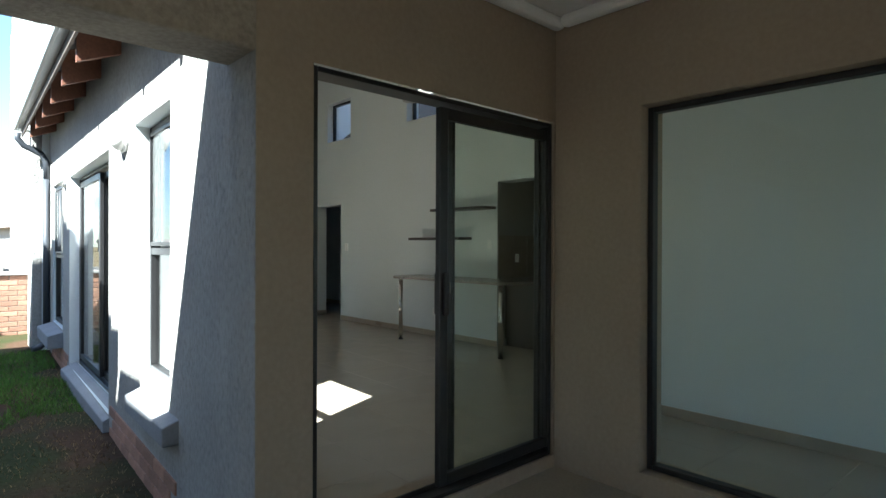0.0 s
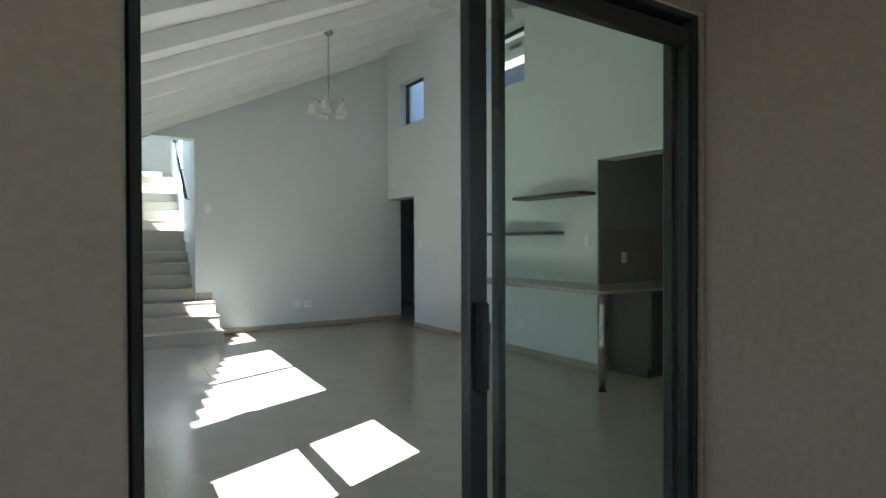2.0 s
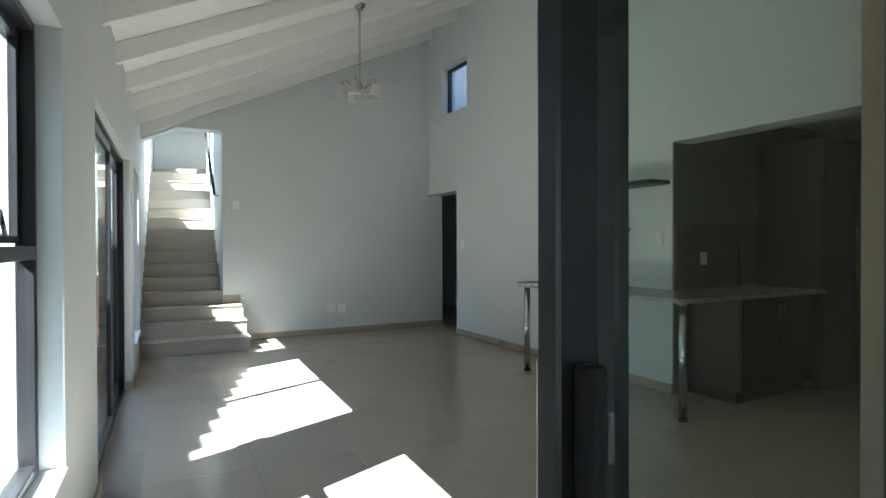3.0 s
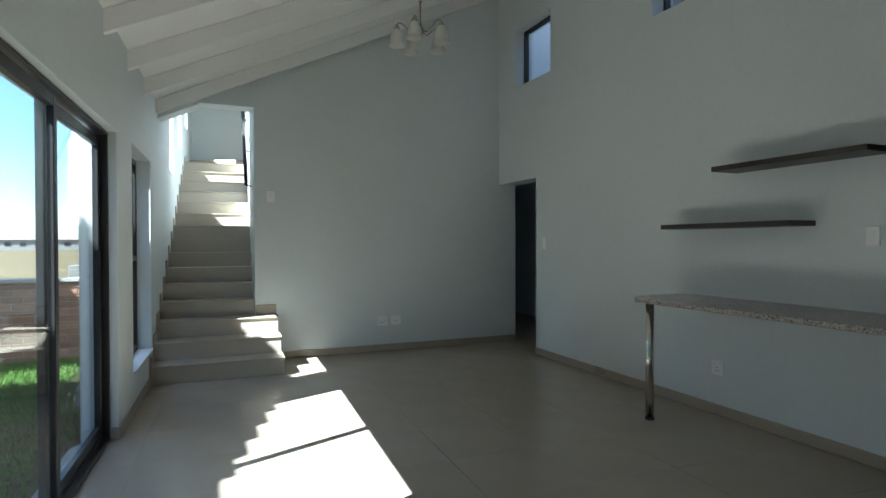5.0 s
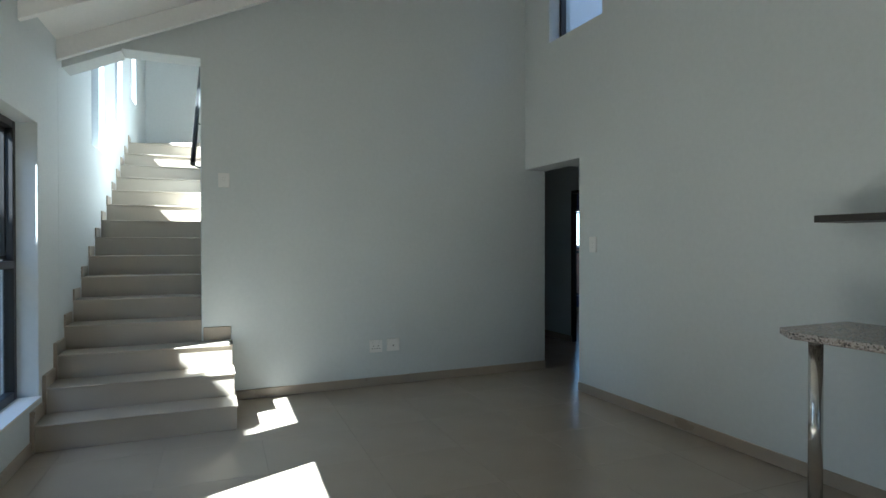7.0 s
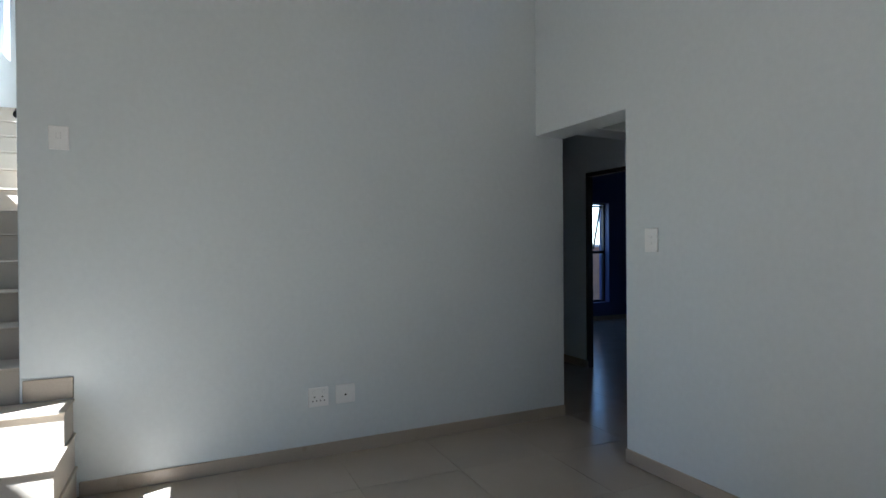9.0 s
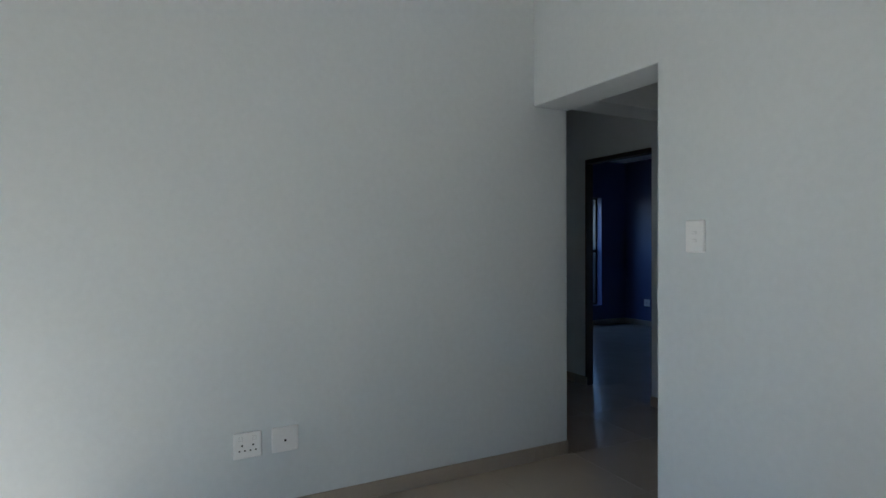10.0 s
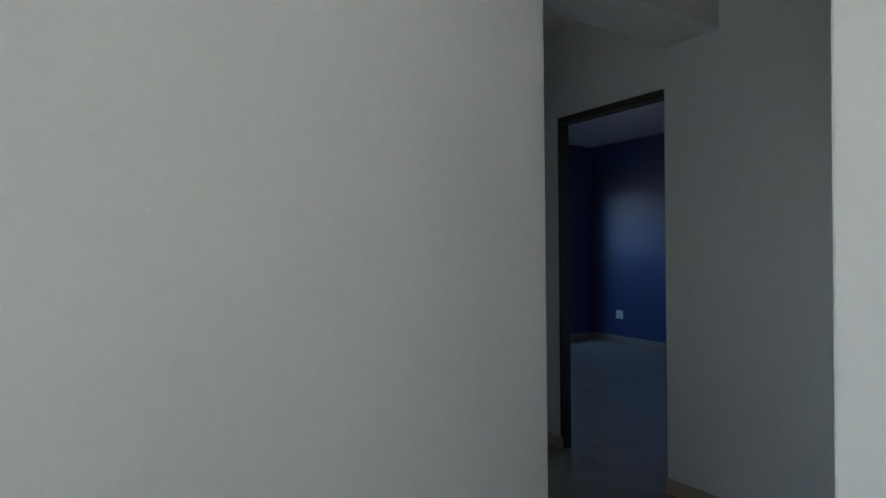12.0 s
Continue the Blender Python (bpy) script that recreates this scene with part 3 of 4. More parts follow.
# inner window sills
for o in (WIN_A, WIN_B):
    ob = part("window_sill", box_bm(-0.118, o[0] + 0.004, o[2] - 0.001, inner_x(o[0]) + 0.016, o[1] - 0.004, o[2] + 0.012, bevel=0.004), CEIL, None, m=LEFT)
    tagged(ob, "white painted inner window sill", "sill", "", "structure")


# ---- staircase ----
RISE, RUN, FOOT = 0.174, 0.272, 9.17


def staircase():
    st = thing("staircase", "beige tiled staircase with a wide three-step foot", "staircase")
    for n in range(15):
        y0 = FOOT + n * RUN
        x0 = on_left(0, max(0, y0 - 2.3)).x - 0.03 + 0.0105 * max(0.0, y0 - 9.85)
        x1 = 2.395 if n < 3 else 2.176 + 0.0384 * max(0.0, y0 + RUN - 10.2)
        if n == 14:
            y1 = 14.6
        elif n < 3:
            y1 = YF
        else:
            y1 = y0 + RUN + 0.03
        z0 = max(0.0, RISE * n - 0.25)
        step = part("step", box_bm(0, 0, z0, x1 - x0, y1 - y0, RISE * (n + 1) - 0.014, bevel=0.002, seg=1), STEP, st, m=pose(x0, y0, 0, 0, 0, -1.2 if n < 3 else 0))
        part("tread", box_bm(0.0, -0.016, RISE * (n + 1) - 0.014, x1 - x0 + (0.008 if n < 3 else 0), y1 - y0, RISE * (n + 1), bevel=0.005), STEP, step)
        if n > 2:
            part("skirting", box_bm(x0 + 0.02, y0 - 0.012, RISE * (n + 1), x0 + 0.045, y0 + RUN - 0.012, RISE * (n + 1) + 0.09, bevel=0.003, seg=1), SKIRT, st)
        else:
            part("skirting", box_bm(x0 + 0.03, y0 - 0.03, RISE * n, x0 + 0.055, y0 + RUN, RISE * (n + 1) + 0.09, bevel=0.003, seg=1), SKIRT, st)
    wb = bmesh.new()
    xl = on_left(0, 11.9).x - 0.03
    lo = [wb.verts.new((x, y, 2.5)) for x, y in ((xl, 14.08), (2.31, 13.62), (3.998, 13.62), (3.998, 14.598), (xl, 14.598))]
    hi = [wb.verts.new((v.co.x, v.co.y, RISE * 16)) for v in lo]
    wb.faces.new(hi)
    wb.faces.new(lo[::-1])
    for k in range(5):
        wb.faces.new((lo[k], lo[(k + 1) % 5], hi[(k + 1) % 5], hi[k]))
    soften(part("winder", wb, STEP, st), 0.004)
    part("skirting", box_bm(2.185, YF - 0.014, RISE * 3, 2.40, YF - 0.001, RISE * 3 + 0.11, bevel=0.003, seg=1), SKIRT, st)


staircase()
rail = thing("handrail", "black round steel handrail on wall brackets", "handrail")
r0, r1 = Vector((2.107, 10.30, 2.03)), Vector((2.226, 13.4, 4.05))
part("tube", tube_bm([r0, r0.lerp(r1, 0.5), r1], 0.022, 14), ALU, rail)
for k in (0.03, 0.3, 0.6, 0.95):
    p = r0.lerp(r1, k)
    part("bracket", tube_bm([p + Vector((0, 0, -0.018)), p + Vector((0.01, 0, -0.06)), p + Vector((0.04, 0, -0.075)), p + Vector((0.064, 0, -0.075))], 0.008, 8), ALU, rail)


# ---- counter, shelves ----
counter = thing("breakfast_counter", "speckled granite counter on two steel legs", "counter")
top = bmesh.new()
outline = [(4.66, 4.62), (4.74, 4.55), (6.45, 4.55), (6.45, 5.19), (XR - 0.004, 5.19), (XR - 0.004, 6.75), (4.77, 6.75), (4.66, 6.63)]
lo, hi = [top.verts.new((x, y, 0.876)) for x, y in outline], [top.verts.new((x, y, 0.910)) for x, y in outline]
top.faces.new(lo[::-1])
top.faces.new(hi)
for k in range(len(outline)):
    top.faces.new((lo[k], lo[(k + 1) % len(outline)], hi[(k + 1) % len(outline)], hi[k]))
soften(part("worktop", top, GRANITE, counter), 0.007, 3)
for y in (4.64, 6.55):
    leg = part("leg", tube_bm([(0, 0, 0.02), (0, 0, 0.868)], 0.03, 20), CHROME, counter, "polished steel leg", m=pose(4.735, y, 0))
    part("foot", spin_bm([(0.034, 0), (0.034, 0.014), (0.030, 0.022)], 20), RUBBER, leg)
    part("flange", spin_bm([(0.031, 0.866), (0.034, 0.869), (0.034, 0.8755)], 20), CHROME, leg)
for y0, y1, z in ((5.225, 6.27, 1.835), (5.68, 6.76, 1.43)):
    sh = thing("wall_shelf", "dark floating shelf on the pale wall", "shelf", group="wall shelves")
    part("board", box_bm(XR - 0.26, y0, z, XR - 0.001, y1, z + 0.036, bevel=0.003), LAMINATE, sh)


# ---- sockets and switches ----
def plate(name, label, m, w=0.118, h=0.072, holes=(), rockers=()):
    """Local x along the wall, z up, y out of the wall."""
    p = thing(name, label, "switch" if "switch" in name else "socket", m)
    part("plate", box_bm(-w / 2, 0, -h / 2, w / 2, 0.013, h / 2, bevel=0.0055, seg=3), WHITE, p)
    for x, z, r in holes:
        part("pin_hole", tube_bm([(x, 0.0120, z), (x, 0.0137, z)], r, 10), HOLE, p)
    for x, z, rw, rh in rockers:
        part("rocker", box_bm(x - rw / 2, 0.009, z - rh / 2, x + rw / 2, 0.0150, z + rh / 2, bevel=0.001), WHITE, p)
        part("gap", box_bm(x - rw / 2 - 0.0007, 0.009, z - rh / 2 - 0.0007, x + rw / 2 + 0.0007, 0.0134, z + rh / 2 + 0.0007), SEAM, p)
    return p


THREE = [(0.0, 0.014, 0.0045), (-0.012, -0.010, 0.004), (0.012, -0.010, 0.004)]
TO_ROOM = pose(0, 0, 0, 0, 0, 180)
plate("wall_socket", "white double power socket low on the wall", pose(3.668, YF, 0.37) @ TO_ROOM, 0.125, 0.118,
      [(x + dx, z - 0.012, r) for dx in (-0.024, 0.024) for x, z, r in THREE], [(-0.03, 0.032, 0.014, 0.018), (0.03, 0.032, 0.014, 0.018)])
plate("aerial_socket", "white aerial socket low on the wall", pose(3.838, YF, 0.372) @ TO_ROOM, 0.125, 0.118, [(0, -0.005, 0.006)])
plate("light_switch", "white light switch beside the stairs", pose(2.347, YF, 1.86) @ TO_ROOM, 0.09, 0.122, rockers=[(0, 0.012, 0.02, 0.03)])
ON_RIGHT = pose(0, 0, 0, 0, 0, 90)
plate("light_switch", "white two-gang light switch beside the doorway", pose(XR, 8.835, 1.318) @ ON_RIGHT, 0.092, 0.135, rockers=[(0, 0.016, 0.017, 0.010), (0, -0.018, 0.017, 0.010)])
plate("light_switch", "white light switch above the counter", pose(XR, 5.34, 1.36) @ ON_RIGHT, 0.075, 0.118, rockers=[(0, 0.012, 0.02, 0.03)])
plate("wall_socket", "white power socket under the counter", pose(XR, 6.43, 0.36) @ ON_RIGHT, 0.11, 0.11, [(x, z - 0.01, r) for x, z, r in THREE], [(0.03, 0.03, 0.014, 0.018)])
plate("wall_socket", "white power socket on the blue wall", pose(10.2, 13.55, 0.36) @ ON_RIGHT, 0.11, 0.11, [(x, z - 0.01, r) for x, z, r in THREE])
plate("light_switch", "white switch in the dim kitchen", pose(5.68, 5.186, 1.18) @ TO_ROOM, 0.075, 0.115, rockers=[(0, 0.012, 0.02, 0.03)])
plate("light_switch", "white light switch beside the patio door", LEFT @ pose(inner_x(0.50), 0.50, 1.41, 0, 0, -90), 0.10, 0.118, rockers=[(0, 0.0, 0.036, 0.06)])


# ---- chandelier ----
def chandelier(x, y, z):
    c = thing("chandelier", "five-arm steel chandelier with frosted glass shades", "lamp", pose(x, y, z))
    up = board_z(x) - z
    part("ceiling_cup", spin_bm([(0.0, up + 0.01), (0.055, up + 0.004), (0.055, up - 0.02), (0.02, up - 0.05), (0.0, up - 0.05)]), NICKEL, c)
    ch = bmesh.new()
    zz = 0.22
    k = 0
    while zz < up - 0.05:
        ring = [(0.011 * math.cos(a), 0, 0.017 * math.sin(a)) for a in [2 * math.pi * i / 10 for i in range(11)]]
        turn = pose(0, 0, zz, 0, 0, 90 * (k % 2))
        add_tube(ch, [turn @ Vector(p) for p in ring], 0.0028, 6, False)
        zz += 0.027
        k += 1
    part("chain", ch, NICKEL, c)
    part("rod", tube_bm([(0, 0, 0.02), (0, 0, 0.215)], 0.006, 10), NICKEL, c)
    part("hub", spin_bm([(0.0, -0.05), (0.014, -0.045), (0.03, -0.02), (0.026, 0.005), (0.012, 0.03), (0.006, 0.045)]), NICKEL, c)
    for i in range(5):
        t = pose(0, 0, 0, 0, 0, 72 * i + 20)
        pts = [t @ Vector(p) for p in ((0.02, 0, -0.01), (0.06, 0, -0.025), (0.105, 0, 0.012), (0.14, 0, 0.045), (0.168, 0, 0.045), (0.178, 0, 0.03))]
        arm = part("arm", tube_bm(pts, 0.006, 8), NICKEL, c)
        cup = spin_bm([(0.0, 0.032), (0.012, 0.03), (0.024, 0.004), (0.024, -0.004)], 16)
        bmesh.ops.transform(cup, matrix=t @ pose(0.178, 0, 0), verts=cup.verts[:])
        part("cup", cup, NICKEL, arm)
        sh = spin_bm([(0.022, 0.0), (0.034, -0.02), (0.045, -0.05), (0.050, -0.09), (0.062, -0.125), (0.059, -0.125), (0.047, -0.09), (0.042, -0.05), (0.031, -0.02), (0.019, 0.0)], 20)
        bmesh.ops.transform(sh, matrix=t @ pose(0.178, 0, 0), verts=sh.verts[:])
        part("shade", sh, LAMP_GLASS, arm, "frosted glass shade")


chandelier(3.17, 7.25, 2.93)
chandelier(2.32, 3.20, 2.52)


# ---- kitchen units, bedroom door frame ----
def base_cabinet(x0, x1, y0, y1, label):
    c = thing("base_cabinet", label, "cabinet", group="kitchen units")
    part("body", box_bm(x0, y0 + 0.02, 0.10, x1, y1, 0.872, bevel=0.002, seg=1), LAMINATE, c)
    part("plinth", box_bm(x0 + 0.03, y0 + 0.07, 0.0, x1, y1, 0.10), LAMINATE, c)
    mid = (x0 + x1) / 2
    for a, b, h in ((x0 + 0.003, mid - 0.002, mid - 0.04), (mid + 0.002, x1 - 0.003, mid + 0.04)):
        d = part("door", box_bm(a, y0, 0.105, b, y0 + 0.019, 0.865, bevel=0.002, seg=1), LAMINATE, c)
        part("handle", tube_bm([(h, y0 - 0.001, 0.66), (h, y0 - 0.03, 0.66), (h, y0 - 0.03, 0.82), (h, y0 - 0.001, 0.82)], 0.006, 8), CHROME, d, "steel bar handle")


base_cabinet(5.45, 6.44, 4.66, 5.19, "dark laminate base cabinet with steel bar handles")
tall = thing("tall_cabinet", "tall dark laminate kitchen cabinet", "cabinet", group="kitchen units")
part("body", box_bm(6.50, 4.62, 0.0, 7.56, 5.19, 2.25, bevel=0.002, seg=1), LAMINATE, tall)
for a, b, h in ((6.503, 7.027, 6.99), (7.033, 7.557, 7.07)):
    for z0, z1 in ((0.1, 1.2), (1.205, 2.245)):
        d = part("door", box_bm(a, 4.60, z0, b, 4.619, z1, bevel=0.002, seg=1), LAMINATE, tall)
        hz = z1 - 0.25 if z0 < 1 else z0 + 0.09
        part("handle", tube_bm([(h, 4.60, hz), (h, 4.57, hz), (h, 4.57, hz + 0.16), (h, 4.60, hz + 0.16)], 0.006, 8), CHROME, d, "steel bar handle")
fr = thing("door_frame", "dark wooden frame of the bedroom doorway", "door frame", kind="structure")
for a in ((6.79, 11.152, 0, 6.874, 11.169, 2.01), (6.84, 10.421, 0, 6.88, 10.452, 2.01), (6.79, 10.421, 2.01, 6.88, 11.169, 2.048)):
    part("jamb" if a[2] == 0 else "head", box_bm(*a, bevel=0.004, seg=1), DARKWOOD, fr)

# ---- outside: eaves ----
tail_bm = bmesh.new()
v = []
for y in (-0.025, 0.025):
    v += [tail_bm.verts.new((x, y, 0.465 * x + z)) for x, z in ((-0.30, 0.0), (-0.30, -0.27), (0.02, -0.285), (0.02, 0.0))]
for q in ((0, 1, 2, 3), (7, 6, 5, 4), (0, 4, 5, 1), (1, 5, 6, 2), (2, 6, 7, 3), (3, 7, 4, 0)):
    tail_bm.faces.new([v[k] for k in q])
bmesh.ops.recalc_face_normals(tail_bm, faces=tail_bm.faces[:])
tail_mesh = mesh_of("rafter_tail", tail_bm, RAFTER)


def facade_x(y):
    return 0.615 + 0.0505 * (y - 2.23)


for y in RAFTERS:
    if 2.7 < y < 9.8:
        ob = new("rafter_tail", tail_mesh)
        ob.location = (facade_x(y) + 0.02, y, ceil_z(facade_x(y) + 0.02) + 0.535)
        tagged(ob, "brown stained rafter tail under the eaves", "rafter", "rafter tails", "structure")
g0, g1 = Vector((facade_x(2.55) - 0.33, 2.55, 0)), Vector((facade_x(9.8) - 0.33, 9.8, 0))
gz0, gz1 = ceil_z(g0.x) + 0.42, ceil_z(g1.x) + 0.42
eave = thing("gutter", "grey metal gutter and fascia along the eaves", "gutter")
gb = bmesh.new()
prof = [(0.0, 0.12), (0.0, 0.05), (-0.055, 0.05), (-0.075, 0.07), (-0.075, 0.12), (-0.066, 0.12), (-0.066, 0.075), (-0.05, 0.06), (-0.010, 0.06), (-0.010, 0.12)]
ra = [gb.verts.new((g0.x + x, g0.y, gz0 + z)) for x, z in prof]
rb = [gb.verts.new((g1.x + x, g1.y, gz1 + z)) for x, z in prof]
for k in range(len(prof)):
    gb.faces.new((ra[k], ra[(k + 1) % len(prof)], rb[(k + 1) % len(prof)], rb[k]))
gb.faces.new(ra)
gb.faces.new(rb[::-1])
bmesh.ops.recalc_face_normals(gb, faces=gb.faces[:])
part("trough", gb, GUTTER, eave)
fb = bmesh.new()
ra = [fb.verts.new((g0.x + x, g0.y, gz0 + z)) for x, z in ((0.002, -0.03), (0.022, -0.03), (0.022, 0.13), (0.002, 0.13))]
rb = [fb.verts.new((g1.x + x, g1.y, gz1 + z)) for x, z in ((0.002, -0.03), (0.022, -0.03), (0.022, 0.13), (0.002, 0.13))]
for k in range(4):
    fb.faces.new((ra[k], ra[(k + 1) % 4], rb[(k + 1) % 4], rb[k]))
fb.faces.new(ra)
fb.faces.new(rb[::-1])
bmesh.ops.recalc_face_normals(fb, faces=fb.faces[:])
part("fascia", fb, FASCIA, eave, "weathered grey-brown fascia board")
dp = thing("downpipe", "dark downpipe with a swan neck and shoe", "pipe")
px, py = facade_x(9.72) - 0.05, 9.72
pts = [(g1.x - 0.05, py, gz1 + 0.01), (g1.x - 0.05, py, gz1 - 0.07), (g1.x + 0.02, py, gz1 - 0.16), (px - 0.06, py, gz1 - 0.25), (px, py, gz1 - 0.36), (px, py, gz1 - 0.6)]
part("swan_neck", tube_bm(pts, 0.04, 12), PIPE, dp)
part("pipe", tube_bm([(px, py, gz1 - 0.6), (px, py, 0.05)], 0.042, 12), PIPE, dp)
part("shoe", tube_bm([(px, py, 0.06), (px - 0.01, py, -0.02), (px - 0.08, py - 0.02, -0.08), (px - 0.17, py - 0.04, -0.10)], 0.042, 12), PIPE, dp)


def bulkhead(y, z):
    b = thing("wall_light", "round white bulkhead lamp on the facade", "lamp", pose(facade_x(y), y, z, 0, -90, 0), "facade lamps")
    part("base", spin_bm([(0.0, 0.0), (0.15, 0.0), (0.15, 0.025), (0.142, 0.03), (0.0, 0.03)], 28), WHITE, b)
    part("diffuser", spin_bm([(0.138, 0.03), (0.132, 0.055), (0.11, 0.085), (0.07, 0.105), (0.0, 0.112)], 28), SHADE, b)


bulkhead(4.62, 2.13)
bulkhead(8.0, 2.15)


def outer_sill(u0, u1, z, label, depth=0.16, drop=0.15):
    bm = bmesh.new()
    xo = -0.29 + 0.012 * u0
    v = []
    for u in (u0, u1):
        v += [bm.verts.new((x, u, zz)) for x, zz in ((xo + 0.10, z + 0.03), (xo - depth, z - 0.04), (xo - depth, z - 0.04 - drop), (xo + 0.10, z - 0.04 - drop))]
    for q in ((0, 1, 2, 3), (7, 6, 5, 4), (0, 4, 5, 1), (1, 5, 6, 2), (2, 6, 7, 3), (3, 7, 4, 0)):
        bm.faces.new([v[k] for k in q])
    bmesh.ops.recalc_face_normals(bm, faces=bm.faces[:])
    ob = soften(part("window_sill", bm, SILL, None, m=LEFT), 0.008)
    return tagged(ob, label, "sill", "", "structure")


outer_sill(1.02, 1.90, 0.43, "thick plastered outer window sill", 0.085, 0.10)
outer_sill(WIN_B[0] - 0.06, WIN_B[1] + 0.06, WIN_B[2] - 0.02, "thick plastered outer window sill")
outer_sill(DOOR_L[0] - 0.04, DOOR_L[1] + 0.04, -0.01, "plastered outer threshold of the garden door", 0.05, 0.16)


# ---- outside: ground, boundary wall, neighbours, unseen shade casters ----
def ground_sheet():
    bm = bmesh.new()
    xs = [-400, -120, -40, -12] + [-6 + 0.5 * k for k in range(17)] + [4, 12, 40, 120, 400]
    ys = [-300, -60, -10, -3] + [0.5 * k for k in range(0, 27)] + [16, 25, 50, 120, 400, 900]
    grid = [[bm.verts.new((x, y, -0.15 + (0.03 * noise.noise(Vector((x, y, 0))) if -6 <= x <= 2 and 0 <= y <= 13 else 0))) for x in xs] for y in ys]
    for a, b in zip(grid, grid[1:]):
        for k in range(len(xs) - 1):
            f = bm.faces.new((a[k], a[k + 1], b[k + 1], b[k]))
            f.smooth = True
            c = f.calc_center_median()
            f.material_index = 1 if c.y > 12 and not (4 < c.x < 12 and c.y < 16) or abs(c.x) > 20 or c.y < -20 else 0
    ob = part("ground", bm, SOIL)
    ob.data.materials.append(FIELD)
    return tagged(ob, "patchy lawn running out to dry open field", "ground", "", "structure")


ground_sheet()


def grass(name, label, mat, count, x0, x1, y0, y1, height, seed, keep):
    rng = random.Random(seed)
    verts, faces = [], []
    while len(faces) < count:
        x, y = rng.uniform(x0, x1), rng.uniform(y0, y1)
        n = noise.noise(Vector((x * 0.9, y * 0.7, seed)))
        if x > facade_x(y) - 0.05 and y < 9.9 or x > 0.3 and y > 9.8 or not keep(x, y, n):
            continue
        a, h, w = rng.uniform(0, 6.283), height * rng.uniform(0.5, 1.2), rng.uniform(0.003, 0.006)
        lean = h * rng.uniform(0.2, 0.9)
        b = rng.uniform(0, 6.283)
        z = -0.155 + 0.03 * noise.noise(Vector((x, y, 0)))
        k = len(verts)
        verts += [(x - w * math.cos(a), y - w * math.sin(a), z), (x + w * math.cos(a), y + w * math.sin(a), z), (x + lean * math.cos(b), y + lean * math.sin(b), z + h)]
        faces.append((k, k + 1, k + 2))
    me = bpy.data.meshes.new(name)
    me.from_pydata(verts, [], faces)
    me.materials.append(mat)
    return tagged(new(name, me), label, "grass", "", "stuff")


grass("grass", "short green lawn grass", GRASS, 60000, -3.5, 1.0, 3.0, 11.8, 0.07, 3, lambda x, y, n: n + 0.22 * (facade_x(y) - x) + 0.16 * (y - 7) > -0.05)
grass("straw", "dry mown straw on bare soil", DRY, 9000, -2.5, 1.0, 2.6, 9.5, 0.03, 5, lambda x, y, n: n > -0.2)

WALL_Y, WALL_TOP = 11.8, 0.84
brick_wall = thing("boundary_wall", "red brick boundary wall with a grey coping", "wall")
part("core", box_bm(-6.0, WALL_Y + 0.012, -0.3, 1.2, WALL_Y + 0.21, WALL_TOP, bevel=0), MORTAR, brick_wall)
part("coping", box_bm(-6.0, WALL_Y - 0.03, WALL_TOP, 1.2, WALL_Y + 0.25, WALL_TOP + 0.05, bevel=0.008), COPING, brick_wall)

back_wall = thing("boundary_wall", "red brick boundary wall behind the bedroom", "wall")
part("core", box_bm(4.0, 15.1, -0.3, 14.0, 15.3, 1.25), BRICK, back_wall)
part("coping", box_bm(4.0, 15.07, 1.25, 14.0, 15.33, 1.30, bevel=0.008), COPING, back_wall)

plinth = thing("brick_plinth", "face brick plinth under the plaster", "plinth", LEFT)


def shadow_house():
    """An unseen house, added and shaped to throw a stepped gable shadow on the side garden."""
    h = thing("shading_house", "unseen plastered house with a tiled gable roof, added to shade the side garden", "house")
    ridge_y, ridge_z, x0, x1 = 6.5, 7.62, -12.0, -4.5
    bm = bmesh.new()
    ends = []
    for x in (x0, x1):
        ends.append([bm.verts.new((x, y, z)) for y, z in ((-1.5, -0.2), (7.7, -0.2), (7.7, ridge_z - 0.53 * 1.2 - 0.3), (ridge_y, ridge_z - 0.3), (2.6, ridge_z - 0.363 * 3.9 - 0.3), (2.6, 6.2), (1.95, 6.2), (1.95, 6.0), (-1.5, 6.0))])
    for k in range(9):
        bm.faces.new((ends[0][k], ends[0][(k + 1) % 9], ends[1][(k + 1) % 9], ends[1][k]))
    bm.faces.new(ends[0])
    bm.faces.new(ends[1][::-1])
    bmesh.ops.recalc_face_normals(bm, faces=bm.faces[:])
    part("wall", bm, FAR_WALL, h)
    rf = bmesh.new()
    for s, slope, length in ((-1, 0.363, 3.9), (1, 0.53, 1.2)):
        n = int(length / 0.27)
        for k in range(n):
            a, b = ridge_y + s * 0.27 * k, ridge_y + s * 0.27 * (k + 1)
            z = ridge_z - slope * 0.27 * (k + 0.5)
            add_box(rf, x0 - 0.2, min(a, b), z - 0.30, x1 + 0.15, max(a, b), z + 0.02)
    part("roof", rf, FAR_ROOF, h)


shadow_house()
# Unseen second block, its roof line set to shade part of the brick wall.
nh = thing("shading_outbuilding", "unseen plastered outbuilding with a steep roof, added to shade the boundary wall", "house")
ob_bm = bmesh.new()
ends = [[ob_bm.verts.new((x, y, z)) for y, z in ((9.3, -0.2), (14.0, -0.2), (14.0, 4.4), (10.5, 6.2), (9.3, 5.0))] for x in (-11.0, -4.5)]
for k in range(5):
    ob_bm.faces.new((ends[0][k], ends[0][(k + 1) % 5], ends[1][(k + 1) % 5], ends[1][k]))
ob_bm.faces.new(ends[0])
ob_bm.faces.new(ends[1][::-1])
